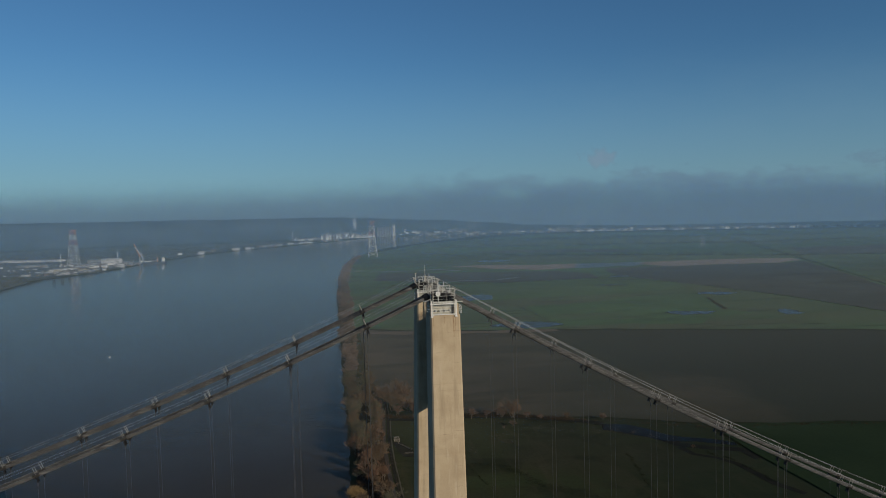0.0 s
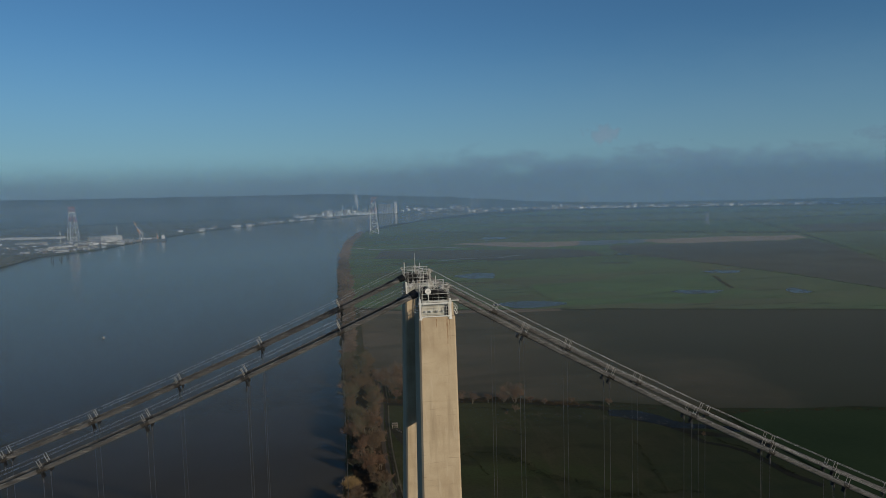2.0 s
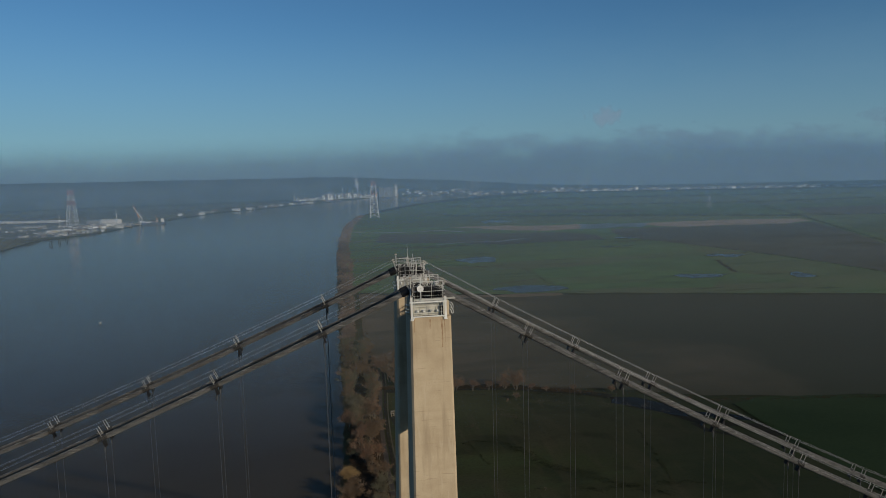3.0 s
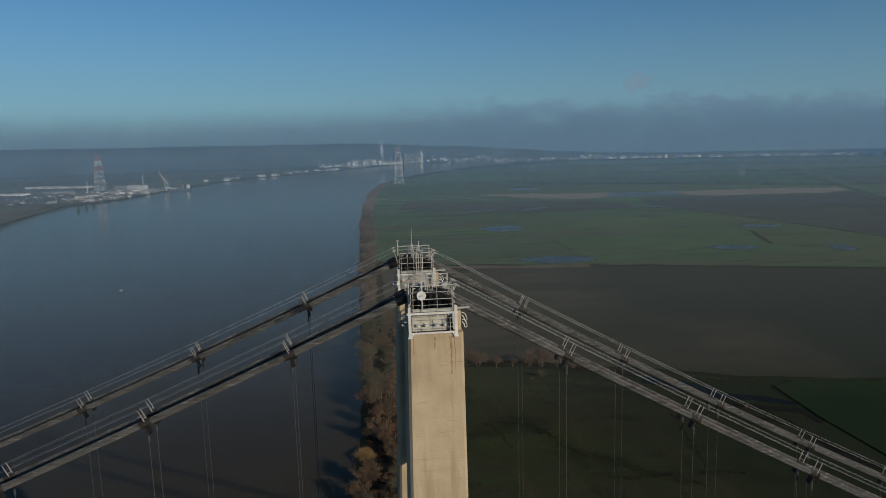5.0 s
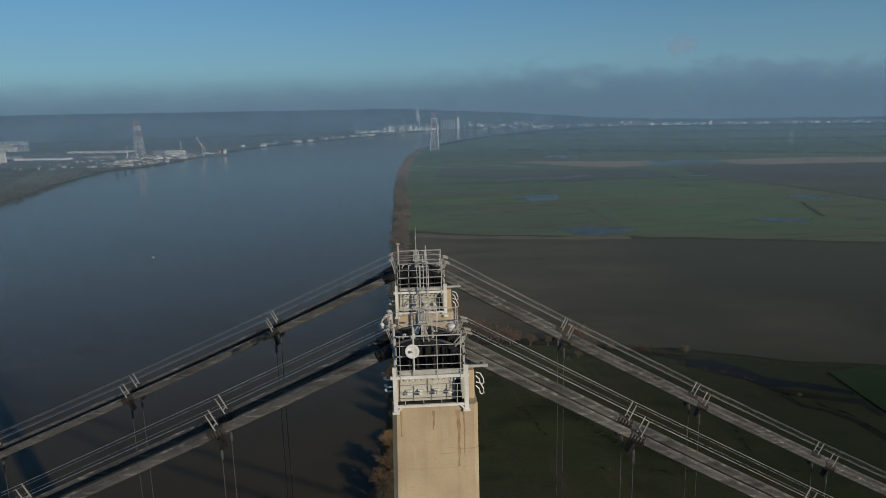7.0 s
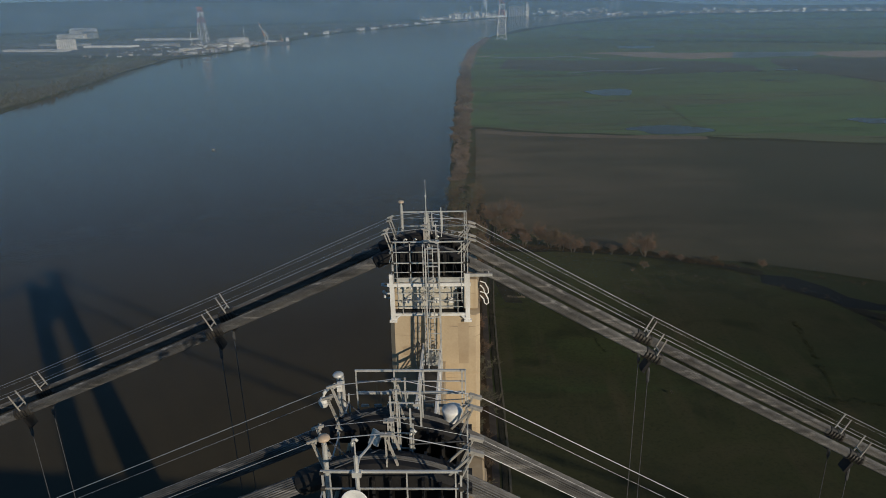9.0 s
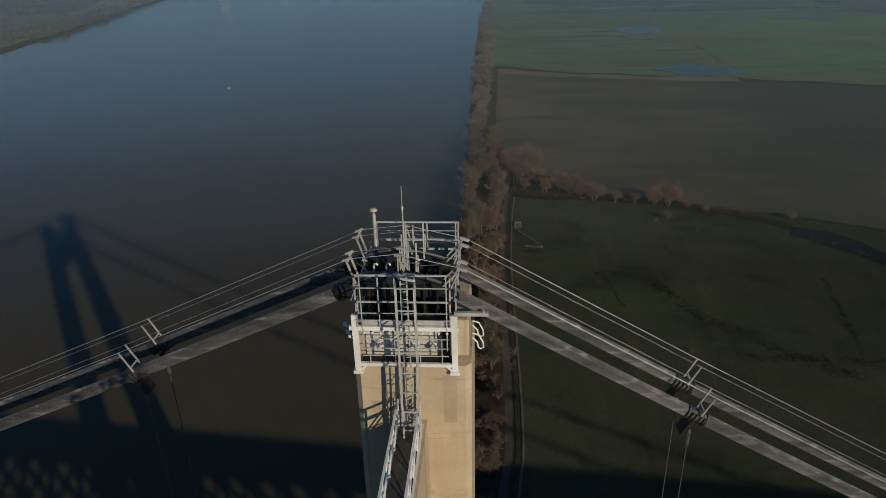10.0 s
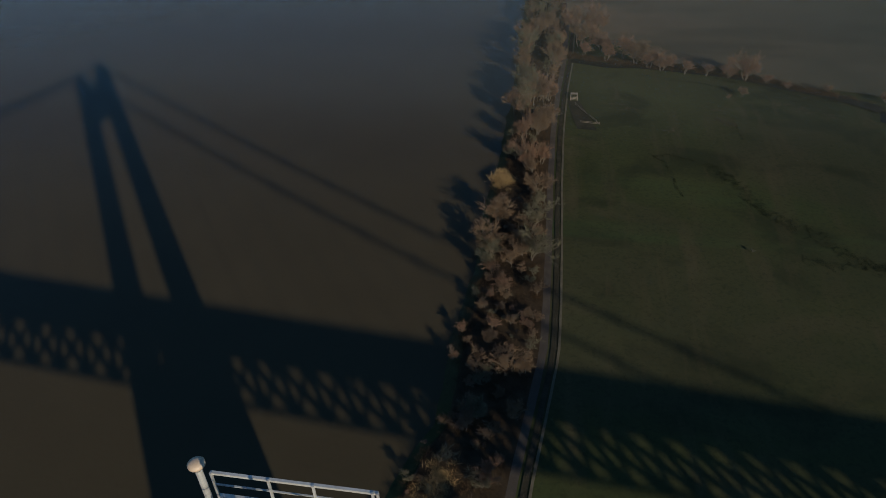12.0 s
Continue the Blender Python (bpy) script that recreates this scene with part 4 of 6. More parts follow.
for a, b in (((-0.3, -0.1, 123.05), (0.1, -1.0, 123.35)), ((0.1, -1.0, 123.35), (0.5, -1.05, 123.3)), ((0.5, -1.05, 123.3), (0.42, -0.1, 123.05))):
    beam(bm, P(*a), P(*b), 0.07)
part("cage_top", bm, M_GALV, ladder)
for k in range(7):
    bm = bmesh.new()
    z = 122.6 - 0.85 * k
    beam(bm, P(-0.12, -1.05, z), P(-0.3, -0.12, z - 0.4), 0.03)
    beam(bm, P(0.5, -1.05, z), P(0.42, -0.12, z - 0.4), 0.03)
    part("cage_brace", bm, M_GALV, ladder)
bm = bmesh.new()
beam(bm, P(-0.32, -0.25, 116.9), P(0.42, -0.25, 116.9), 0.04, 1.0)
part("landing_gate", bm, M_GALV, ladder, "grey sheet gate at the foot")
# cable tray and electrical runs down the wall beside the ladder
for x in (-0.62, -0.85):
    bm = bmesh.new()
    beam(bm, P(x, 0.04, 119.2), P(x, 0.04 if x > 0 else -0.02, 112.0), 0.05)
    part("wall_conduit", bm, M_RUSTY, far_head, "thin wall conduit")

# aerial mast and satellite receiver on the far head
bm = bmesh.new()
tube(bm, [P(-0.27, 2.7, 122.0), P(-0.27, 2.7, 124.4)], 0.03, 8)
tube(bm, [P(-0.27, 2.7, 124.4), P(-0.27, 2.7, 125.25)], 0.014, 6)
lathe(bm, P(-0.27, 2.7, 124.35), [(0.03, 0), (0.05, 0.03), (0.05, 0.09), (0.03, 0.12)], 8)
part("aerial_mast", bm, M_GALV, far_head, "thin whip aerial")


def receiver(parent, x, y, z, base=121.0, mat_=None):
    bm = bmesh.new()
    tube(bm, [P(x, y, base), P(x, y, z - 0.16)], 0.07, 10)
    tube(bm, [P(x, y, z - 0.16), P(x, y, z - 0.02)], 0.035, 8)
    pole = part("receiver_pole", bm, M_GALV, parent, "galvanised pole with clips")
    bm = bmesh.new()
    lathe(bm, P(x, y, z - 0.04), [(0.1, 0), (0.165, 0.02), (0.17, 0.06), (0.13, 0.11), (0.05, 0.135)], 16)
    part("receiver_dome", bm, mat_ or M_DOME, pole, "beige mushroom-shaped receiver", smooth=True)


M_DOME = mat("beige_plastic", (0.4, 0.3, 0.21), (0.52, 0.41, 0.3), 0.5, 0, 2, 20, 0)
receiver(far_head, -1.67, 4.4, 123.62)

# aerials of the near head
def dish(parent, x, y, z, r, face):
    bm = bmesh.new()
    lathe(bm, P(x, y, z), [(0.05, -0.16), (r * 0.6, -0.1), (r, 0.0), (r * 1.02, 0.02), (r * 0.97, 0.03), (r * 0.6, -0.03), (0.05, -0.05)], 24, face)
    d = part("dish", bm, M_WHITE, parent, "white round dish aerial", smooth=True)
    bm = bmesh.new()
    q = Vector(face).normalized()
    c = Vector(P(x, y, z))
    tube(bm, [c - q * 0.04, c + q * 0.16], 0.03, 8)
    lathe(bm, c + q * 0.12, [(0.03, 0), (0.07, 0.01), (0.07, 0.05), (0.03, 0.07)], 10, face)
    part("feed_horn", bm, M_GALV, d, "grey feed horn")


dish(near_head, -0.92, -0.4, 122.31, 0.35, (-0.1, -1, 0.2))
bm = bmesh.new()
tube(bm, [P(-0.86, -0.18, 121.2), P(-0.86, -0.18, 123.5)], 0.055, 8)
tube(bm, [P(-0.86, -0.18, 123.5), P(-0.86, -0.18, 123.9)], 0.02, 6)
beam(bm, P(-0.97, -0.18, 123.0), P(-0.75, -0.18, 123.0), 0.14)
part("aerial_pole", bm, M_GALV, near_head, "galvanised aerial pole")
bm = bmesh.new()
tube(bm, [P(-0.86, 0.3, 123.1), P(-0.7, 0.8, 123.05), P(-0.62, 1.3, 123.0), P(-0.6, 1.45, 122.9)], 0.035, 8)
beam(bm, P(-0.86, -0.18, 123.1), P(-0.86, 0.32, 123.1), 0.05)
beam(bm, P(-0.7, 1.5, 122.62), P(-0.58, 1.62, 122.95), 0.34, 0.06)
part("panel_aerial", bm, M_GALV, near_head, "tilted grey panel aerial on a bent arm")
receiver(near_head, -1.83, 0.8, 123.3)
receiver(near_head, -2.12, 4.4, 123.0, 121.4, M_GALV)
bm = bmesh.new()
lathe(bm, P(1.33, 3.6, 122.3), [(0.13, -1.4), (0.13, -0.55), (0.2, -0.5), (0.25, -0.28), (0.28, -0.1), (0.31, 0.0), (0.29, 0.05), (0.12, 0.1), (0.03, 0.11)], 24)
part("radome", bm, M_WHITE, near_head, "white radome on a stout post", smooth=True)
bm = bmesh.new()
tube(bm, [P(-1.98, 4.3, 120.8), P(-1.98, 4.3, 123.0)], 0.06, 8)
cpole = part("camera_pole", bm, M_GALV, near_head, "galvanised camera pole")
bm = bmesh.new()
tube(bm, [P(-2.0, 4.15, 122.78), P(-2.15, 4.1, 122.82), P(-2.35, 4.05, 122.78), P(-2.5, 4.0, 122.62), P(-2.54, 4.0, 122.45)], 0.055, 8)
beam(bm, P(-2.04, 4.15, 122.62), P(-2.04, 4.15, 122.9), 0.16)
part("gooseneck_arm", bm, M_WHITE, cpole, "white gooseneck arm")
bm = bmesh.new()
lathe(bm, P(-2.54, 4.0, 122.14), [(0.04, 0), (0.11, 0.03), (0.155, 0.14), (0.15, 0.24), (0.1, 0.31), (0.05, 0.33)], 16)
part("dome_camera", bm, M_WHITE, cpole, "white dome camera", smooth=True)

# footbridge between the legs
cat = empty("catwalk", (0, 5.2, 116.6), "white railed steel footbridge between the two pylon legs", "footbridge")
# Floor coloured dark like the gap between the rails.
bm = bmesh.new()
box(bm, -0.42, 0.0, -0.06, 0.42, 11.15, 0.0)
part("floor_grating", bm, M_CLAMP, cat, "floor coloured to match a dark gap")
for x in (-0.42, 0.42):
    bm = bmesh.new()
    for z, w in ((1.1, 0.08), (0.55, 0.05), (-0.1, 0.16)):
        beam(bm, (x, 0, z), (x, 11.15, z), w)
    part("rail", bm, M_WHITE, cat, "white handrail")
    for k in range(9):
        bm = bmesh.new()
        y = 0.1 + 10.9 * k / 8
        beam(bm, (x, y, 0), (x, y, 1.1), 0.06)
        part("baluster", bm, M_WHITE, cat)
    for k in range(8):
        bm = bmesh.new()
        y = 0.1 + 10.9 * k / 8
        beam(bm, (x, y, 0.0), (x, y + 1.36, 1.1), 0.05)
        part("brace", bm, M_WHITE, cat)


# ---- river bank: track, ditch, hut, trees ----
def strip(name, line, w, z, material, label, category):
    """A ribbon of width w along (y, x) pairs."""
    pts_l, pts_r = [], []
    y = line[0][0]
    while y <= line[-1][0]:
        x = lerp(line, y) + 0.35 * noise.noise((1, y * 0.05, 2))
        k = w / 2 * (1 + 0.15 * noise.noise((4, y * 0.2, 2)))
        pts_l.append((x - k, y))
        pts_r.append((x + k, y))
        y += 6
    bm = bmesh.new()
    a = [bm.verts.new((*p, z)) for p in pts_l]
    b = [bm.verts.new((*p, z)) for p in pts_r]
    for i in range(len(a) - 1):
        bm.faces.new((a[i], b[i], b[i + 1], a[i + 1]))
    return tagged(part(name, bm, material), label, category, kind="structure")


TRACK = [(-200, -12), (60, 0), (104, 3.2), (132, 6.9), (145, 8.4), (166, 8.9), (199, 8.5), (253, 8.0), (287, 8.5), (319, 9.8), (345, 11.5), (400, 13), (700, 12), (1200, 14), (1700, 34)]
NEAR = [(y, x) for y, x in TRACK if y < 440]
def bank_litter():
    """Leaf litter and dead grass from the water's edge to the track."""
    bm = bmesh.new()
    prev = None
    y = -200.0
    while y < 440:
        b, x1 = bank_r(y), lerp(TRACK, y) - 0.8
        row = [bm.verts.new((b + 0.2 + (x1 - b - 0.2) * t, y, z)) for t, z in ((0, -0.75), (0.1, 0.62), (0.5, 0.66), (1, 0.55))]
        if prev:
            for i in range(3):
                bm.faces.new((prev[i], prev[i + 1], row[i + 1], row[i]))
        prev = row
        y += 3
    tagged(part("bank_verge", bm, M_LITTER), "brown dead grass and leaf litter along the bank", "verge", kind="structure")


M_LITTER = mat("leaf_litter", (0.018, 0.013, 0.008), (0.056, 0.04, 0.024), 0.95, 0, 0.25, 2.2, 0.6, 0.12, 0.3, 0.1)
bank_litter()
strip("bank_verge", [(401, -1.0), (440, bank_r(440) + 4), (600, bank_r(600) + 4)] + [(y, x + 4) for y, x in BANK_R if 640 < y < 2300], 9, 0.6, M_LITTER, "brown dead grass below the far belt of trees", "verge")
strip("gravel_track", NEAR, 2.2, 0.56, M_TRACK, "narrow grey gravel track along the river bank", "track")
strip("track_edge", [(y, x - 1.75) for y, x in NEAR], 0.6, 0.545, M_DRYGRASS, "pale dry grass along the track", "verge")
strip("drainage_ditch", [(y, x + 2.7) for y, x in NEAR], 1.5, 0.5, M_MUD, "dark overgrown ditch beside the track", "ditch")
strip("ditch_edge", [(y, x + 4.2) for y, x in NEAR], 0.7, 0.49, M_DRYGRASS, "strip of pale dead grass beside the ditch", "verge")
M_FARBELT = mat("dull_brown_twigs", (0.085, 0.06, 0.049), (0.25, 0.178, 0.145), 0.9, 0, 0.05, 0.6, 0)


def tree_mesh(seed, height, stems, spreadk, twig_mat, twigs=24, last=3, fat=1.0):
    """A bare winter tree: tapered trunk and limbs, and a feathery crown of fine twigs along the branches."""
    rnd = random.Random(seed)
    trunk, crown = bmesh.new(), bmesh.new()

    def grow(p, d, length, r, level):
        q = p + d * length
        mid = p + d * (length * 0.5) + Vector((rnd.uniform(-1, 1), rnd.uniform(-1, 1), rnd.uniform(-0.3, 0.3))) * length * 0.1
        tube(trunk, [p, mid, q] if level < 2 else [p, q], r, 5 if level < 1 else 3, r * 0.6, caps=False)
        if level >= last - 1:
            for i in range(twigs if level == last else twigs // 3):
                b = p + d * (length * rnd.uniform(0.1, 1.05))
                e = (d * rnd.uniform(0.4, 1.0) + Vector((rnd.gauss(0, 0.55), rnd.gauss(0, 0.55), rnd.gauss(0.12, 0.4)))).normalized()
                l = rnd.uniform(0.35, 1.25) * height * 0.11
                w = e.cross(Vector((rnd.gauss(0, 1), rnd.gauss(0, 1), rnd.gauss(0, 1)))).normalized() * rnd.uniform(0.012, 0.03) * fat
                crown.faces.new([crown.verts.new(v) for v in (b - w, b + w, b + e * l)])
        if level == last:
            return
        for i in range((rnd.randint(5, 7), rnd.randint(3, 5), rnd.randint(2, 4))[level]):
            a = rnd.uniform(0, 2 * math.pi)
            side = Vector((math.cos(a), math.sin(a), rnd.uniform(-0.1, 0.45)))
            nd = (d * rnd.uniform(0.3, 0.9) + side * spreadk * rnd.uniform(0.6, 1.2)).normalized()
            grow(p + d * (length * rnd.uniform(0.3, 1.0)), nd, length * rnd.uniform(0.5, 0.9), r * 0.5, level + 1)

    for s in range(stems):
        a = rnd.uniform(0, 6.28)
        lean = rnd.uniform(0.1, 0.55)
        grow(Vector((math.cos(a), math.sin(a), 0)) * 0.4, Vector((math.cos(a) * lean, math.sin(a) * lean, 1)).normalized(), height * rnd.uniform(0.28, 0.4), height * 0.018, 0)
    return mesh_of("trunk", trunk, M_BARK), mesh_of("crown", crown, twig_mat)


TREES = [tree_mesh(21, 10, 1, 0.75, M_TWIG, 34), tree_mesh(22, 10, 3, 0.95, M_RUSSET, 20), tree_mesh(23, 10, 2, 0.85, M_OLIVE, 24), tree_mesh(24, 10, 2, 1.0, M_TWIG, 26), tree_mesh(25, 10, 4, 0.7, M_RUSSET, 16), tree_mesh(26, 10, 3, 0.8, M_TWIG, 18), tree_mesh(27, 10, 1, 1.0, M_OLIVE, 36)]
KIND = ("brown", "russet", "olive-brown", "wide brown", "many-stemmed russet", "many-stemmed brown", "spreading olive-brown")


def plant(k, x, y, size, label="", group="trees along the bank"):
    t = empty("bare_tree", (x, y, 0.2), label or "bare " + KIND[k % 7] + " winter tree on the river bank", "tree", group)
    for me, n in zip(TREES[k % 7], ("trunk", "crown")):
        o = new(n, me)
        o.parent = t
    t.scale = (size, size, size * random.uniform(0.95, 1.35) * (1.35 if 240 < y < 440 and x < 12 else 1.0))
    t.rotation_euler = (0, 0, random.uniform(0, 6.28))


rt = random.Random(5)
REEDS = ((-9.5, 232, 90, 1.4), (-13.5, 103, 50, 1.1))
planted = []
for k, x, y, s in ((0, -2.5, 376, 1.3), (2, 6.1, 358, 1.1), (6, 2.2, 322, 1.1), (4, -4.1, 283, 0.95), (2, 1.7, 302, 0.8), (1, -2.9, 262, 1.1), (5, -1.0, 203, 0.75), (2, 1.7, 212, 0.6), (5, 1.3, 239, 0.7), (3, -2.3, 193, 0.9), (1, -8.4, 179, 0.75), (3, -3.6, 168, 0.6), (5, -9, 162, 0.5), (1, -13.7, 151.6, 0.5), (4, -15.1, 141, 0.4), (3, 0.0, 139, 1.2), (2, -6.8, 134, 0.7), (0, -1.1, 155, 0.6), (5, 3.2, 160, 0.45), (2, 3.8, 175, 0.4), (5, -6.3, 149.5, 0.55)):
    plant(k, x, y, s)
    planted.append((x, y, 2.6 * s))
y = 92.0
while y < 470:
    b = bank_r(y)
    tk = lerp(TRACK, y) - 2.4
    for k in range(rt.choice((1, 2, 2, 3))):
        x, yy = rt.uniform(b + 0.2, max(tk, b + 4)), y + rt.uniform(-2, 2)
        s = rt.choice((0.3, 0.45, 0.6, 0.8, 1.0, 1.25)) * rt.uniform(0.85, 1.15) * (1 if yy > 180 else 0.6)
        if (x < -1.5 and 212 < yy < 242) or any(math.hypot(x - a, yy - c) < r for a, c, r in planted):
            continue
        plant(rt.randrange(7), x, yy, s)
        planted.append((x, yy, 1.3 * s))
    y += rt.uniform(2.3, 4.0)
for x, yy, s in ((16, 394, 1.1), (27, 399, 1.1), (24, 384, 0.9), (19, 372, 1.0), (30, 378, 0.9), (21, 360, 0.7), (32, 363, 0.8), (40, 368, 1.0), (46, 362, 1.2), (52, 357, 0.9), (58, 356, 0.9), (68, 351, 0.6), (78, 348, 0.5), (88, 345, 0.8), (95, 341, 0.9), (104, 336, 0.5), (112, 330, 0.4), (128, 326, 0.35), (150, 318, 0.4)):
    plant(rt.choice((1, 4, 4, 1, 5)), x, yy - lerp([(16, 0), (30, 12), (60, 14), (95, 7), (115, 3), (150, 1)], x), s * 1.6, "russet bare shrub in the field hedge", "hedge shrubs")


def thicket(name, spots, tris, size, material, label, category, blade=0.045):
    """Low tangled growth nobody could count: many small blades and twigs in clumps."""
    rnd = random.Random(len(spots))
    verts, faces = [], []
    for x, y, z, s in spots:
        for i in range(tris):
            b = Vector((x + rnd.gauss(0, 0.5) * s, y + rnd.gauss(0, 0.5) * s, z + abs(rnd.gauss(0, 0.28)) * s))
            e = Vector((rnd.gauss(0, 0.6), rnd.gauss(0, 0.6), rnd.uniform(0.3, 1.0))) * s * size
            w = Vector((rnd.gauss(0, 1), rnd.gauss(0, 1), 0.3 * rnd.gauss(0, 1))) * s * size * blade
            n = len(verts)
            verts += [tuple(b - w), tuple(b + w), tuple(b + e)]
            faces.append((n, n + 1, n + 2))
    me = bpy.data.meshes.new(name)
    me.from_pydata(verts, [], faces)
    me.materials.append(material)
    return tagged(new(name, me), label, category, kind="stuff")


M_BRAMBLE = mat("dark_bramble", (0.022, 0.015, 0.009), (0.075, 0.048, 0.027), 0.95, 0, 0.3, 1.5, 0, spec=0.1)
spots = []
for i in range(2300):
    y = rt.uniform(88, 650) if i % 3 else rt.uniform(88, 260)
    b = bank_r(y)
    spots.append((rt.uniform(b + 0.5, lerp(TRACK, y) - 2.0), y, 0.3, rt.uniform(0.5, 1.7)))
thicket("bank_undergrowth", spots, 90, 0.42, M_BRAMBLE, "tangled brown undergrowth along the river bank", "undergrowth")
FAR_TREES = [tree_mesh(40 + i, 10, 1 + i % 3, 0.9, M_FARBELT, 15, 2, 6.5) for i in range(5)]
def belt(name, y0, y1, label):
    """Many small bare trees beside one another in one mesh."""
    verts, faces = [], []
    y = y0
    while y < y1:
        w = lerp([(440, 9), (640, 14), (1000, 20), (1350, 14)], y)
        for k in range(3 if noise.noise((2, y * 0.02, 6)) > -0.1 else 1):
            x, z, a = bank_r(y) + rt.uniform(-1.0, w), rt.choice((0.3, 0.5, 0.8, 1.2)), rt.uniform(0, 6.28)
            c, sn = math.cos(a) * z * 1.15, math.sin(a) * z * 1.15
            for me in rt.choice(FAR_TREES):
                n = len(verts)
                verts += [(x + v.co.x * c - v.co.y * sn, y + v.co.x * sn + v.co.y * c, 0.2 + v.co.z * z) for v in me.vertices]
                faces += [tuple(n + i for i in p.vertices) for p in me.polygons]
        y += rt.uniform(4, 8)
    me = bpy.data.meshes.new(name)
    me.from_pydata(verts, [], faces)
    me.materials.append(M_FARBELT)
    tagged(new(name, me), label, "trees", kind="stuff")


belt("bank_tree_belt", 472.0, 1350.0, "belt of bare brown winter trees along the bank")
spots = []
y = 465.0
while y < 2300:
    b = bank_r(y) if y < 650 else lerp(BANK_R, y)
    spots.append((b + rt.uniform(1.0, lerp([(440, 9), (640, 14), (1000, 21), (1350, 14), (2300, 9)], y)), y, 0.3, rt.choice((1.5, 2, 3)) if y < 1350 else rt.choice((2.5, 4, 6, 9))))
    y += 1.6
thicket("far_bank_trees", spots, 100, 0.4, M_FARBELT, "long belt of bare brown growth along the bank", "trees", 0.07)
for cx, cy, n, s in REEDS:
    thicket("reed_bed", [(cx + rt.gauss(0, 1.6), cy + rt.gauss(0, 2.6), 0.2, s * rt.uniform(0.8, 1.3)) for i in range(n)], 90, 1.1, M_REED, "clump of tall dry golden reeds at the water", "reeds", 0.02)
spots = []
for i in range(700):
    y = rt.uniform(-100, 330)
    x = lerp(TRACK, y) + rt.uniform(2.2, 4.6)
    spots.append((x, y, 0.3, rt.uniform(0.4, 1.0)))
thicket("ditch_growth", spots, 24, 0.5, M_BANK, "dead grass tufts beside the ditch", "grass tufts")
spots = []
for i in range(620):
    x = rt.uniform(12, 420) if i % 3 else rt.uniform(12, 140)
    y = lerp([(12, 356), (33, 349), (48, 347), (66, 345), (80, 343), (94, 339), (115, 327), (152, 314), (200, 288), (260, 279), (420, 244)], x)
    spots.append((x, y + rt.gauss(0, 1.6), 0.2, rt.uniform(0.8, 3.2) * (1 if x < 130 else 0.45)))
# The dark colour also fills in the shadow band at the hedge foot.
thicket("field_hedge", spots, 70, 0.5, M_BRAMBLE, "low scrubby brown hedge at the field edge", "hedge")
spots = []
for line, step, s in ((((568, 1195), (594, 1082), (636, 854), (650, 651), (655, 560)), 2.5, 2.0), (((1600, 2500), (1477, 2218), (1190, 1579), (874, 903), (780, 700)), 4, 2.6), (((336, 2167), (785, 1858), (1190, 1579)), 9, 8), (((1190, 1600), (1500, 1480), (2000, 1250)), 7, 6), (((526, 846), (487, 737)), 1.5, 2.4), (((400, 2760), (900, 2530), (1500, 2300), (2300, 2300)), 9, 8), (((600, 3350), (1400, 3150), (2300, 2700)), 10, 9), (((90, 1220), (300, 1190), (560, 1200)), 8, 3.5), (((238, 690), (240, 850), (150, 935)), 5, 2)):
    for (ax, ay), (bx, by) in zip(line, line[1:]):
        n = int(math.hypot(bx - ax, by - ay) / step)
        for i in range(n):
            spots.append((ax + (bx - ax) * i / n + rt.gauss(0, 1), ay + (by - ay) * i / n + rt.gauss(0, 1), 0, s * rt.uniform(0.5, 1.2)))
thicket("meadow_hedges", spots, 70, 0.45, M_HEDGE, "thin dark hedges and ditches between the far meadows", "hedge", 0.12)

# drains, wet hollow and a pollard in the meadow
def drain(pts, w, label, density=1.0):
    """A wet line of dark rushes along pts, thinning out to both sides."""
    spots = []
    for (ax, ay), (bx, by) in zip(pts, pts[1:]):
        n = int(math.hypot(bx - ax, by - ay) * 2.2 * density * max(w, 0.8))
        for i in range(n):
            t = rt.random()
            x, y = ax + (bx - ax) * t, ay + (by - ay) * t
            if noise.noise((x * 0.12, y * 0.12, 3)) < -0.28:
                continue
            x += 1.5 * noise.noise((x * 0.2, y * 0.2, 7))
            y += 1.5 * noise.noise((x * 0.2, y * 0.2, 17))
            spots.append((x + rt.gauss(0, 0.32) * w, y + rt.gauss(0, 0.32) * w, 0.02, rt.uniform(0.35, 0.8)))
    thicket("meadow_drain", spots, 12, 0.4, M_WET, label, "drain", 0.22)


# Real ditch, but its black also paints the shadow of the hedge trees.
ribbon("hedge_ditch", [(15, 350), (33, 345), (48, 346), (66, 343), (80, 341), (94, 337), (107, 329), (120, 324), (134, 317), (146, 308)], 6, 0.5, M_DITCH, "wet ditch along the field hedge, blackened for the hedge shadow", "ditch")
ribbon("creek_margin", [(150, 292), (164, 278), (174, 262), (190, 252), (203, 246), (204, 232)], 7, 0.05, M_DITCH, "dark boggy margin of the creek", "ditch")
ribbon("meadow_ditch", [(172, 258), (174, 246), (183, 238), (188, 228), (189, 213), (190, 200), (196, 186)], 4, 0.07, M_DITCH, "dark winding ditch in the meadow", "ditch")
drain([(139, 256), (138, 248), (136, 238), (134, 226), (131, 215)], 1.2, "faint dark trail in the meadow")
drain([(47.9, 258.7), (52.1, 248.5), (52.5, 238.4), (55.3, 229.2)], 0.9, "crooked dark drain in the meadow")
drain([(47.9, 258.7), (54, 259), (61, 256)], 0.6, "short dark drain in the meadow")
drain([(66, 252), (72.9, 244.8), (78.9, 224.9), (92, 214), (104, 198), (122, 186)], 6.0, "broad faint wet hollow across the meadow", 0.55)
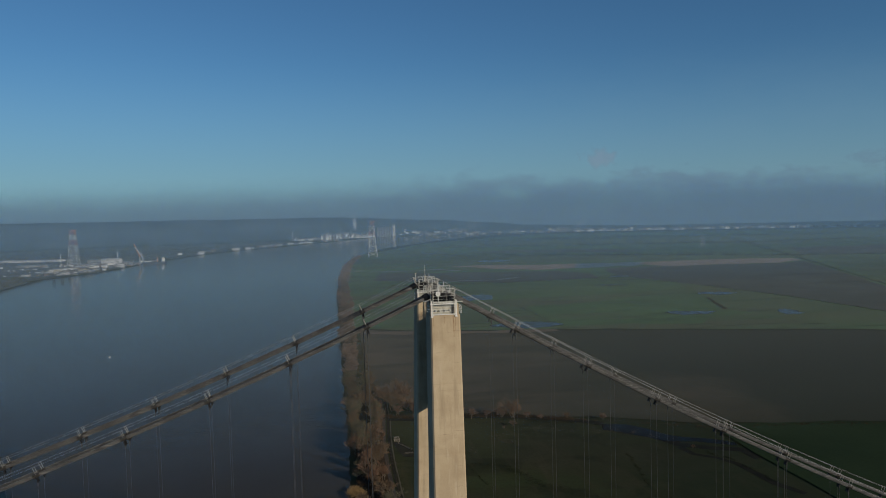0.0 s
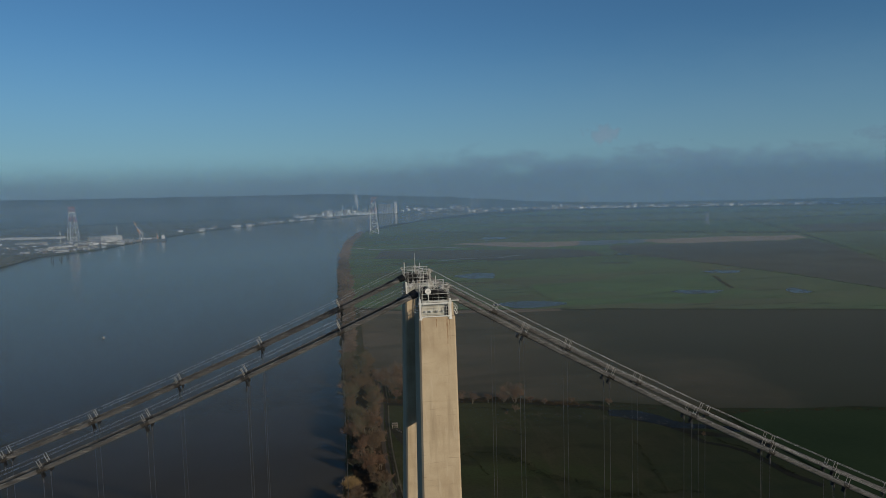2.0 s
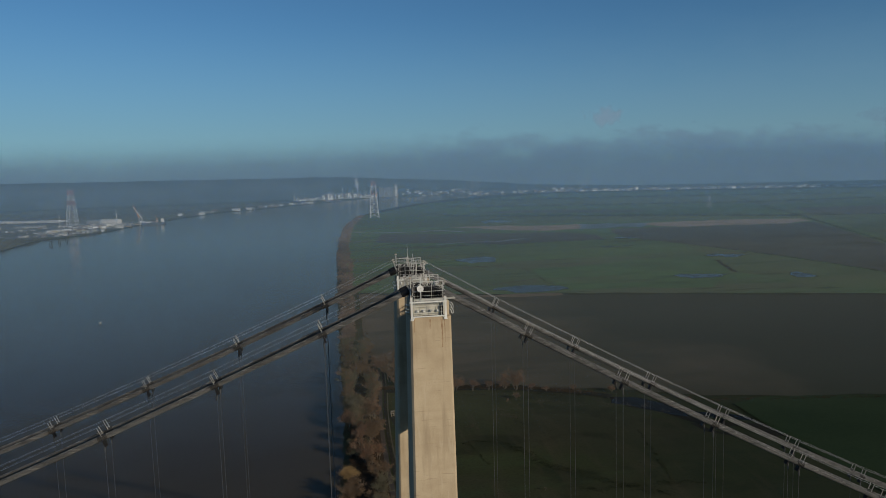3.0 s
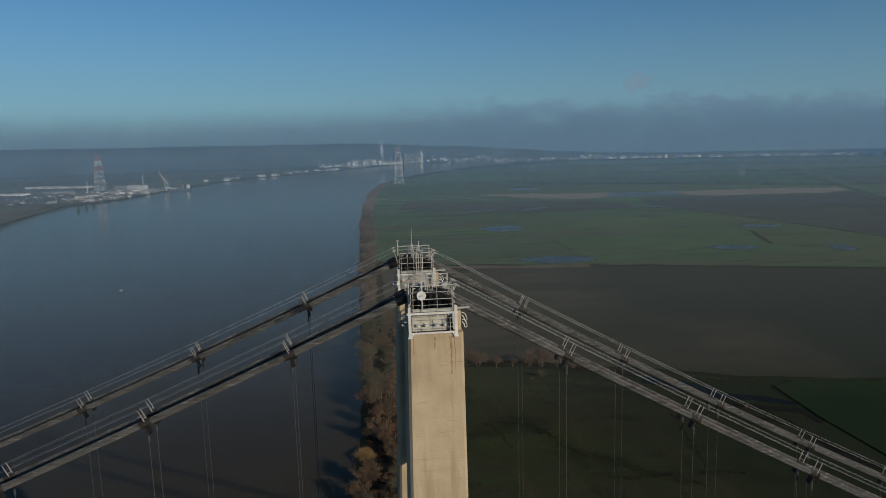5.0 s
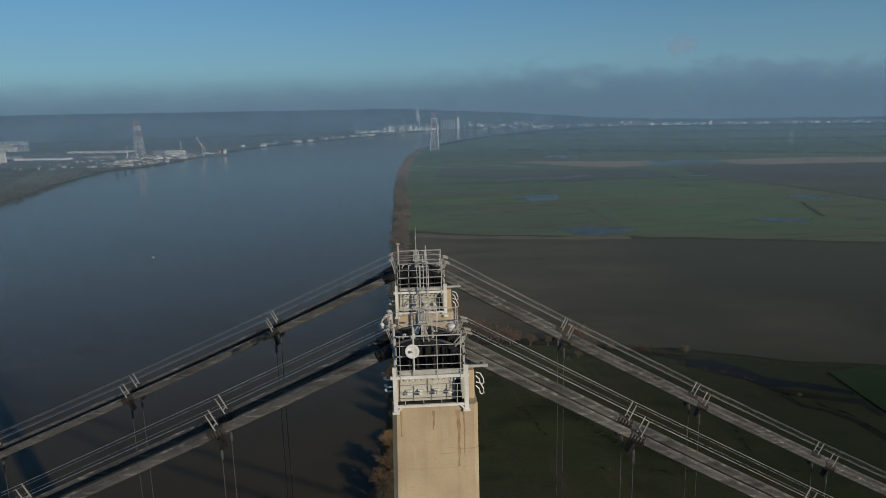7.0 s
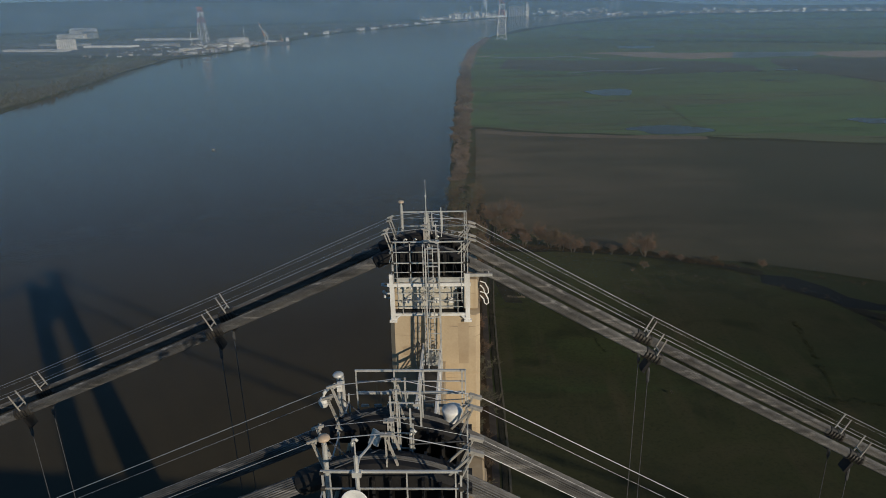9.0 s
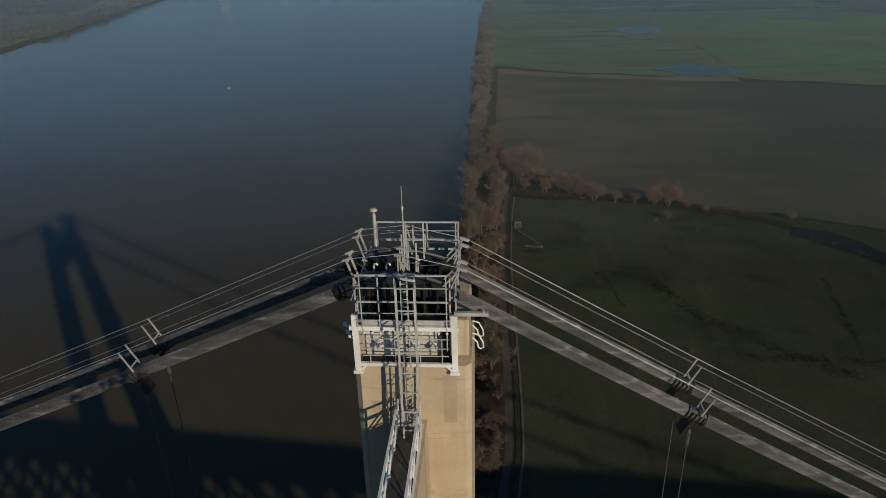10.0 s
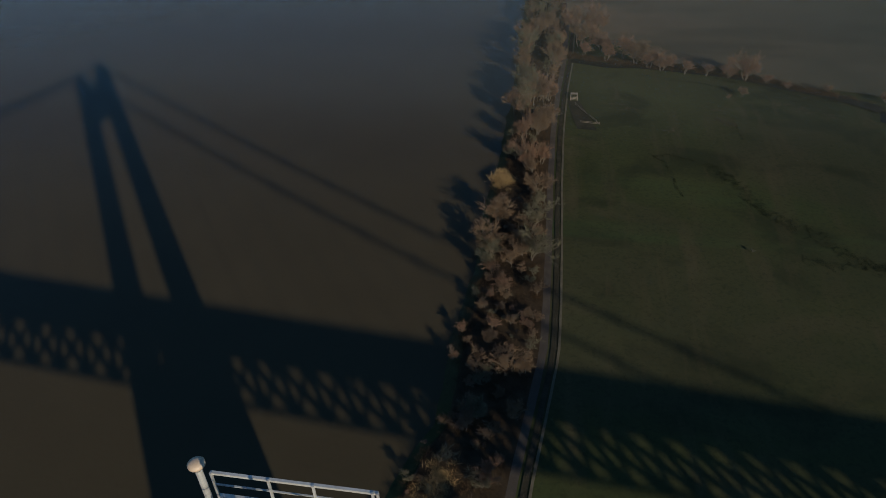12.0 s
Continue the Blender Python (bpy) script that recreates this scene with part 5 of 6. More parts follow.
drain([(88, 196), (110, 196), (140, 193)], 4.0, "faint dark drain across the meadow", 0.45)
drain([(62, 345), (86, 334), (100, 327), (118, 318), (135, 314), (145, 306)], 2.2, "dark winding ditch at the meadow edge", 0.9)
drain([(178, 258), (180, 254), (183, 244), (188, 235), (190, 223), (192, 200)], 1.6, "dark side branch of the creek", 1.2)
drain([(207, 280), (205, 258), (207, 248), (212, 225)], 1.6, "dark hedge line at the paddock", 1.2)
drain([(135, 227), (131, 209), (128, 195)], 0.8, "faint trail in the meadow", 0.8)
drain([(120, 316), (104, 312), (92, 322), (70, 330), (40, 338)], 2.0, "dark side drain of the creek", 0.6)
drain([(83, 300), (82.5, 284), (83.5, 275)], 0.7, "dark trail below a lone pollard", 0.6)
plant(3, 90, 316, 0.62, "lone grey pollard tree in the meadow", "meadow trees")
plant(5, 177, 254, 0.3, "low grey bush in the meadow", "meadow trees")
plant(0, 84, 312, 0.35, "low grey bush in the meadow", "meadow trees")
plant(2, 72, 199, 0.16, "small dark bush in the meadow", "meadow trees")
spots = [(x + rt.gauss(0, 2.4), y + rt.gauss(0, 2.0), 0, rt.uniform(0.4, 1.2)) for x, y in ((33.5, 301), (56, 280), (79, 300), (76, 304), (78, 292), (82, 288), (40, 297), (104, 309), (114, 305), (124, 299), (136, 296), (148, 293), (158, 288), (166, 279)) for i in range(16)]
thicket("meadow_tufts", spots, 30, 0.5, M_BANK, "pale tufts of dead grass in the meadow", "grass tufts")

# wooden sheep pen by the track
pen = empty("wooden_pen", (16, 296, 0), "weathered wooden pen with a small open shelter beside the track", "pen")
bm = bmesh.new()
for a, b in (((-1, 8), (2, 8)), ((-1, 12), (2, 12)), ((2, 8), (2, 12)), ((-1, 8), (-1, 12))):
    for z in (0.6, 1.2, 1.8):
        beam(bm, (*a, z), (*b, z), 0.12)
part("board", bm, M_WOOD, pen, "weathered boards")
bm = bmesh.new()
for x, y in ((-1, 8), (2, 8), (-1, 12), (2, 12)):
    beam(bm, (x, y, 0), (x, y, 2.3), 0.2)
part("corner_post", bm, M_WOOD, pen)
bm = bmesh.new()
beam(bm, (0.5, 11.2, 2.2), (0.5, 11.2, 2.3), 3.2, 1.6, (0, 1, 0))
part("roof", bm, M_WOOD, pen, "flat board roof")
flat("pen_ground", ragged([(13.6, 304), (19, 303.5), (26, 276), (18, 277), (15.5, 290)], 1.5, 0.4), 0.45, M_MUD, "bare trodden brown earth in the pen", "soil")
fence = empty("wooden_fence", (16, 296, 0), "low pale wooden fence running into the meadow", "fence")
for i in range(9):
    t = i / 8
    bm = bmesh.new()
    p = (1 + 10 * t, 4 - 18 * t)
    beam(bm, (*p, 0), (*p, 1.3), 0.16)
    part("post", bm, M_WOOD, fence)
bm = bmesh.new()
for z in (0.5, 1.0):
    beam(bm, (1, 4, z), (11, -14, z), 0.1)
    beam(bm, (11, -14, z), (3, -13, z), 0.1)
part("rail", bm, M_WOOD, fence)
bm = bmesh.new()
lathe(bm, (0, 0, 0), [(0.7, -0.6), (1.4, -0.2), (1.5, 0.3), (0.6, 0.7), (0.25, 1.4), (0.05, 1.8)], 12)
buoy = part("buoy", bm, M_RUSTY)
buoy.location = (-246, 640, WATER_Z)
tagged(buoy, "small weathered buoy floating on the river", "buoy")


# ---- far bank ----
def lattice_pylon(x, y, h, base, red, label):
    p = empty("power_pylon", (x, y, 0), label, "power pylon")
    nb = 7
    for k in range(nb):
        z0, z1 = h * k / nb, h * (k + 1) / nb
        def half(z):
            t = z / h
            return base * (0.5 - 0.31 * t)
        a, b = half(z0), half(z1)
        bm = bmesh.new()
        ca = [(-a, -a), (a, -a), (a, a), (-a, a)]
        cb = [(-b, -b), (b, -b), (b, b), (-b, b)]
        for i in range(4):
            j = (i + 1) % 4
            beam(bm, (*ca[i], z0), (*cb[i], z1), 0.8 if red else 0.6)
            beam(bm, (*ca[i], z0), (*cb[j], z1), 0.5 if red else 0.24)
            beam(bm, (*ca[j], z0), (*cb[i], z1), 0.5 if red else 0.24)
            beam(bm, (*cb[i], z1), (*cb[j], z1), 0.5 if red else 0.24)
        if k >= nb - 2:
            w = base * 0.42
            beam(bm, (-w, 0, z1 - 1), (w, 0, z1 - 1), 1.0)
            beam(bm, (-w, 0, z1 - 1), (-b, 0, z1 - 5), 0.5)
            beam(bm, (w, 0, z1 - 1), (b, 0, z1 - 5), 0.5)
        part("lattice_stage", bm, (M_REDPAINT if k in (4, 6) else M_PYLONWHITE) if red else M_FARGREY, p, "red painted stage" if red and k in (4, 6) else "")


lattice_pylon(107, 2225, 122, 29, True, "tall red and white lattice power pylon by the bank")
lattice_pylon(-893, 2400, 118, 31, True, "tall red and white lattice power pylon in the port")
lattice_pylon(1210, 2070, 43, 12, False, "grey lattice power pylon in far meadows")


def shed(name, x, y, w, d, h, material, label, turn=0.0, category="building", roof=None, z=0.3):
    b = empty(name, (x, y, z), label, category)
    b.rotation_euler = (0, 0, turn)
    bm = bmesh.new()
    box(bm, -w / 2, -d / 2, 0, w / 2, d / 2, h)
    part("wall", bm, material, b)
    bm = bmesh.new()
    vs = [bm.verts.new(v) for v in ((-w / 2 - 1, -d / 2 - 1, h), (w / 2 + 1, -d / 2 - 1, h), (w / 2 + 1, d / 2 + 1, h), (-w / 2 - 1, d / 2 + 1, h), (-w / 2 - 1, 0, h * 1.22), (w / 2 + 1, 0, h * 1.22))]
    for f in ((0, 1, 5, 4), (2, 3, 4, 5), (1, 2, 5), (3, 0, 4), (3, 2, 1, 0)):
        bm.faces.new([vs[i] for i in f])
    part("roof", bm, roof or M_FARGREY, b)


rb = random.Random(11)
# riverside port with long sheds
for x, y, w, d, h, m in ((-1350, 2190, 240, 36, 6, M_FARWHITE), (-1180, 2330, 190, 40, 6, M_BRIGHT), (-1010, 2360, 90, 30, 6, M_FARGREY), (-1150, 2700, 250, 50, 7, M_FARWHITE), (-1420, 2480, 190, 44, 7, M_FARGREY), (-1660, 3060, 110, 46, 34, M_FARWHITE), (-1680, 3010, 150, 36, 16, M_FARWHITE), (-1600, 3000, 60, 30, 24, M_FARGREY), (-763, 2370, 62, 25, 16, M_FARWHITE), (-850, 2507, 62, 31, 10, M_FARGREY)):
    shed("port_warehouse", x, y, w, d, h, m, "long pale port warehouse on the far bank", rb.uniform(-0.35, -0.2), roof=M_FARGREY if m is M_FARGREY else M_FARWHITE)
M_HEAP = mat("cream_aggregate", (0.42, 0.37, 0.27), (0.58, 0.53, 0.42), 0.95, 0, 0.05, 0.5, 0)
for i in range(34):
    y = rb.uniform(1990, 2300)
    bm = bmesh.new()
    r, hh = rb.uniform(7, 17), rb.uniform(3, 7)
    lathe(bm, (0, 0, 0), [(r, 0), (r * 0.8, hh * 0.3), (r * 0.35, hh * 0.85), (r * 0.1, hh)], 9)
    o = part("aggregate_heap", bm, M_HEAP)
    o.location = (lerp(BANK_L, y) - rb.uniform(30, 190), y, 0.9)
    tagged(o, "low cream heap of aggregate on the quay", "heap", "heaps on the quay")
for i in range(9):
    bm = bmesh.new()
    lathe(bm, (0, 0, 0), [(3.6, 0), (3.6, 30), (2.4, 32), (0.3, 33)], 12)
    c = part("port_silo", bm, M_FARWHITE)
    c.location = (-1317 + 8.1 * i, 2255 - 1.5 * i, 0.6)
    tagged(c, "tall pale upright silo in the port", "silo", "row of port silos")
for i in range(70):
    y = rb.uniform(1880, 2450)
    shed("port_stack", lerp(BANK_L, y) - rb.uniform(16, 190), y, rb.uniform(8, 26), rb.uniform(6, 14), rb.uniform(3, 8), rb.choice((M_BRIGHT, M_FARWHITE, M_FARGREY, M_FARROOF)), "small pale stack of goods on the quay", rb.uniform(-0.4, 0.4), "stacked goods")
for x, y, h in ((-912, 2340, 41), (-767, 2445, 48)):
    bm = bmesh.new()
    tube(bm, [(0, 0, 0), (0, 0, h)], 1.6, 8, 1.0)
    c = part("chimney", bm, M_FARWHITE)
    c.location = (x, y, 0.3)
    tagged(c, "slender pale chimney in the port", "chimney")

# moored cargo ship with cranes
ship = empty("cargo_ship", (-612, 2310, WATER_Z), "moored dark blue cargo ship with orange cranes and white bridge", "ship")
ship.rotation_euler = (0, 0, 0.42)
ship.scale = (0.85, 0.85, 0.85)
bm = bmesh.new()
prof = [(-45, 0), (-43, 7), (38, 7), (47, 0), (38, -7), (-43, -7)]
lo = [bm.verts.new((x * 0.97, y * 0.9, -1)) for x, y in prof]
hi = [bm.verts.new((x, y, 8.5)) for x, y in prof]
loft(bm, [lo, hi])
part("hull", bm, M_HULL, ship, "dark blue hull")
bm = bmesh.new()
box(bm, 26, -6, 8.5, 38, 6, 20)
box(bm, 28, -4, 20, 35, 4, 24)
part("deckhouse", bm, M_FARWHITE, ship, "white deckhouse", bevel=0.4)
for x in (12,):
    bm = bmesh.new()
    beam(bm, (x, 0, 7), (x, 0, 24), 2.4)
    beam(bm, (x, 0, 22), (x - 6, 0, 38), 1.3)
    part("deck_crane", bm, M_ORANGE, ship, "orange deck crane")
for dx in (0, 9):
    crane = empty("harbour_crane", (-662 + dx, 2330, 0.9), "tall grey harbour crane on the quay", "crane")
    bm = bmesh.new()
    beam(bm, (0, 0, 0), (0, 0, 22), 4)
    part("tower", bm, M_FARGREY, crane)
    bm = bmesh.new()
    beam(bm, (0, 0, 20), (-16 - dx, 0, 66 - dx), 2.2)
    beam(bm, (4, 0, 24), (-8, 0, 40), 0.9)
    part("jib", bm, M_FARWHITE if dx else M_ORANGE, crane, "slanting crane jib")

# chemical works, silos, town
for i in range(120):
    u = rb.random()
    x, y = -270 + 500 * u + rb.uniform(-20, 20), 4190 + 290 * u + rb.uniform(-30, 70)
    if rb.random() < 0.3:
        t = empty("storage_tank", (x, y, 0.3), "pale upright storage tank in the works", "tank")
        bm = bmesh.new()
        r, h = rb.uniform(4, 8), rb.uniform(8, 26)
        lathe(bm, (0, 0, 0), [(r, 0), (r, h), (r * 0.6, h * 1.06), (0.2, h * 1.1)], 12)
        part("shell", bm, rb.choice((M_BRIGHT, M_FARGREY)), t)
    else:
        shed("works_building", x, y, rb.uniform(8, 24), rb.uniform(8, 18), rb.uniform(8, 36 if u > 0.3 else 13), rb.choice((M_BRIGHT, M_BRIGHT, M_FARWHITE, M_FARGREY)), "pale industrial building on the far shore", rb.uniform(-0.3, 0.3))
for i in range(9):
    bm = bmesh.new()
    lathe(bm, (0, 0, 0), [(5.0, 0), (5.0, 62), (4, 64)], 12)
    s = part("silo", bm, M_FARGREY)
    s.location = (264 + 11.0 * i, 4540, 0.3)
    tagged(s, "tall grey cylindrical grain silo", "silo", "row of grain silos")
shed("silo_tower", 372, 4535, 17, 15, 70, M_FARWHITE, "tall pale silo tower", 0.2)
for k, (x, y, h) in enumerate(((118, 4440, 74), (20, 4330, 70), (200, 4480, 62), (85, 4400, 60), (-60, 4330, 52), (-285, 4400, 58))):
    bm = bmesh.new()
    tube(bm, [(0, 0, 0), (0, 0, h)], 2.2, 8, 1.5)
    c = part("stack", bm, M_FARWHITE)
    c.location = (x, y, 0.3)
    tagged(c, "slender works stack on the far shore", "chimney")
def slope_z(r, top):
    return lerp([(4570, 0.0), (4650, top * 0.22), (4715, top * 0.55), (4770, top)], r)


def hill_top(deg):
    return lerp([(-90, 150), (-30, 158), (0, 140), (9, 100), (16, 50), (25, 30), (90, 30)], deg)


TOWNS = [(rb.uniform(5, 44), rb.choice((rb.uniform(4555, 4600), rb.uniform(4560, 4690)))) for k in range(40)]
for i in range(340):
    ca, cr = rb.choice(TOWNS)
    deg, r = ca + rb.gauss(0, 1.1), min(max(cr + rb.gauss(0, 25), 4555), 4755)
    ang = math.radians(deg)
    shed("town_house", r * math.sin(ang), r * math.cos(ang), rb.uniform(7, 26), rb.uniform(7, 14), rb.uniform(5, 15), rb.choice((M_BRIGHT, M_FARGREY, M_FARROOF, M_FARWHITE)), "pale town building below the far hills", rb.uniform(-0.3, 0.3), z=slope_z(r, hill_top(deg)) - 1.0)
for i in range(40):
    y = rb.uniform(2800, 4060)
    shed("shore_house", lerp(BANK_L, y) - rb.uniform(25, 120), y, rb.uniform(10, 30), rb.uniform(8, 14), rb.uniform(5, 11), rb.choice((M_FARWHITE, M_FARROOF)), "small pale house on the far shore", rb.uniform(-0.3, 0.3))
for i in range(130):
    y = rb.uniform(1870, 2480)
    shed("container", lerp(BANK_L, y) - rb.uniform(16, 380), y, rb.choice((6, 12)), 2.5, rb.choice((2.6, 5.2)), rb.choice((M_FARWHITE, M_FARGREY, M_FARROOF, M_FARWHITE)), "freight container standing on the quay", rb.choice((0.1, 1.6)), "container")
spots = []
for i in range(2200):
    row = rb.randrange(14)
    x = rb.uniform(-3600, -300)
    y = 1500 + 210 * row + 0.12 * x + rb.gauss(0, 14) + 60 * noise.noise((x * 0.002, row * 3, 0))
    if y > 800 and x < lerp(BANK_L, y) - 40 and not (-1500 < x < -640 and 1850 < y < 2650) and noise.noise((x * 0.004, row * 5, 4)) > -0.15:
        spots.append((x, y, 0, rb.uniform(5, 10)))
for i in range(1500):
    y = rb.uniform(900, 4400)
    x = lerp(BANK_L, y) - 12 - abs(rb.gauss(0, 1)) * (30 if rb.random() < 0.12 else 900)
    if not (-1400 < x < -620 and 1850 < y < 2610):
        spots.append((x, y, 0, rb.uniform(5, 11)))
for i in range(420):
    y = rb.uniform(980, 1750) if i % 3 else rb.uniform(1750, 2150)
    spots.append((lerp(BANK_L, y) - 6 - abs(rb.gauss(0, 22)), y, 0, rb.uniform(5, 15) if y < 1750 else rb.uniform(3, 7)))
thicket("far_bank_woods", spots, 34, 0.5, M_WOODLAND, "dark scattered woods on the far bank", "woods", 0.14)


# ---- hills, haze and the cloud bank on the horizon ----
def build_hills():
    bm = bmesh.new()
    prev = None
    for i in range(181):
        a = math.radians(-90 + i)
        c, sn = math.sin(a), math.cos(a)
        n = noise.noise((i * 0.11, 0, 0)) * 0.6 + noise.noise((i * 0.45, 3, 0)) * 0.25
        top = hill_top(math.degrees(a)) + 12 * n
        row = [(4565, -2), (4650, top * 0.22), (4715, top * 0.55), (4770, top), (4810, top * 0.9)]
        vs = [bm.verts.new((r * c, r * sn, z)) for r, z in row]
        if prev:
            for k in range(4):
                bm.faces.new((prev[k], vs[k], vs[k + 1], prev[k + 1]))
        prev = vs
    tagged(part("backdrop_hills", bm, M_HILL, smooth=True), "low wooded hills along the horizon, coloured with a haze tint", "hills", kind="structure")


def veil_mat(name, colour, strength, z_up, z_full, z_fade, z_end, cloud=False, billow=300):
    """Haze imitated by a sheet: partly see-through, denser in the middle of its height."""
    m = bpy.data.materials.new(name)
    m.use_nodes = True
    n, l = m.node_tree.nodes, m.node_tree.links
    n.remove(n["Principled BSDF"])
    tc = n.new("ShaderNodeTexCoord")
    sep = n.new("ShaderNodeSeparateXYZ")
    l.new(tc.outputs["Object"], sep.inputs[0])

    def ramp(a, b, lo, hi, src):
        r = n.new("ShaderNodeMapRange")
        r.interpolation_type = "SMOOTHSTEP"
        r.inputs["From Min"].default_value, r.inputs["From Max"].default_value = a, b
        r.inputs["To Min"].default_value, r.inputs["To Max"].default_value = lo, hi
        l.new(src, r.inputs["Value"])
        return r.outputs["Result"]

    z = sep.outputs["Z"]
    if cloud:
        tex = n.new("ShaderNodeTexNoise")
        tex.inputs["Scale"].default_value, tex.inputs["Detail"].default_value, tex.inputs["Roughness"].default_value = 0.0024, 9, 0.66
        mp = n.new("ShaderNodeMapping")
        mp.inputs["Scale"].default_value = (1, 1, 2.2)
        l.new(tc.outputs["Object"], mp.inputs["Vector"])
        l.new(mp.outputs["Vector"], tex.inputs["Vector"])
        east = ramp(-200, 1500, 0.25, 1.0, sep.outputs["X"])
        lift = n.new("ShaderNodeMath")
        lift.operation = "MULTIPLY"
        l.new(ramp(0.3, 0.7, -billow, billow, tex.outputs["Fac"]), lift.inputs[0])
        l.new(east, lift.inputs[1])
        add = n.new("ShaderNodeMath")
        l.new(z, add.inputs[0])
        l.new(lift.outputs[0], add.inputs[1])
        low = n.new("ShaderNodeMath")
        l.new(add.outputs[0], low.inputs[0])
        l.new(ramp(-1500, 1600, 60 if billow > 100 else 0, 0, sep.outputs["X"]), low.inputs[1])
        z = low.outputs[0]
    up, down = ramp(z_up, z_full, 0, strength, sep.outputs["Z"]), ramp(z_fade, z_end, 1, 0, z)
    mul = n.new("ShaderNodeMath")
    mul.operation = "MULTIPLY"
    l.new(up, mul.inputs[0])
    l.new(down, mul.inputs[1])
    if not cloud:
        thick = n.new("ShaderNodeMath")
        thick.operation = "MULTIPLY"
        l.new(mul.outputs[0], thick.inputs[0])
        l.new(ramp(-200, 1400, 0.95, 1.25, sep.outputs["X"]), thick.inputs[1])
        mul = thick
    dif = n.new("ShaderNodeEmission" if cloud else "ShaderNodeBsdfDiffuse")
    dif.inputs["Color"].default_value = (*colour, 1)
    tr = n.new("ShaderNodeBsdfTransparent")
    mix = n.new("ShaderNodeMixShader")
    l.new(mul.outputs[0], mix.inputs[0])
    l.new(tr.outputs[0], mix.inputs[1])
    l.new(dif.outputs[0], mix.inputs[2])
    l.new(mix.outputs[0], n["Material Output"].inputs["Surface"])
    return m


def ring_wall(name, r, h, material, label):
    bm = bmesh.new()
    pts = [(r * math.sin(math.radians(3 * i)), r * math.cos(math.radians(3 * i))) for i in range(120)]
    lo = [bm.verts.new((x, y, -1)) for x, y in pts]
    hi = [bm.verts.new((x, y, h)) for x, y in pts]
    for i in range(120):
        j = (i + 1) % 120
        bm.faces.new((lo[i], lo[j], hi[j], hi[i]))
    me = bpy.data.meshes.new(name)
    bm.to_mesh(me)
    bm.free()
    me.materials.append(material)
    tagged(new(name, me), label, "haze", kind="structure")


build_hills()
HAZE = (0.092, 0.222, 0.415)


# Upright tinted sheets, added across the plain, stand in for depth haze.
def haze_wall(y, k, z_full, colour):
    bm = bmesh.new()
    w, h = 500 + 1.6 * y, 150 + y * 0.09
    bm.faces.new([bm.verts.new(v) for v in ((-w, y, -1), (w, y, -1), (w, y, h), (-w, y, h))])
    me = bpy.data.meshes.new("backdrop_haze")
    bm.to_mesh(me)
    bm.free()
    me.materials.append(veil_mat("haze_sheet", colour, k, 0, z_full, 132, 132 + y * 0.07))
    tagged(new("backdrop_haze", me), "upright see-through blue sheet imitating winter haze over the river plain", "haze", kind="structure")


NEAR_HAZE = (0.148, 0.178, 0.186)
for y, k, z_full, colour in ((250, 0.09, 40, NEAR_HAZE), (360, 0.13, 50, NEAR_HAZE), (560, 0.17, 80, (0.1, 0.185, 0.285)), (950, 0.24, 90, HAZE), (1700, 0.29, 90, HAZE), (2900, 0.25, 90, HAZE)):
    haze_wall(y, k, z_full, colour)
# This ring emits a pale blue to imitate haze low in the sky.
ring_wall("backdrop_sky_haze", 4900, 1700, veil_mat("high_haze", (0.165, 0.285, 0.40), 0.58, -10, 60, 150, 1300, True, 40), "glowing pale sheet imitating haze above the horizon")
ring_wall("backdrop_cloud", 4850, 1100, veil_mat("cloud_bank", (0.125, 0.185, 0.272), 0.66, -10, 40, 150, 430, True, 150), "grey bank of low cloud and haze on the horizon")


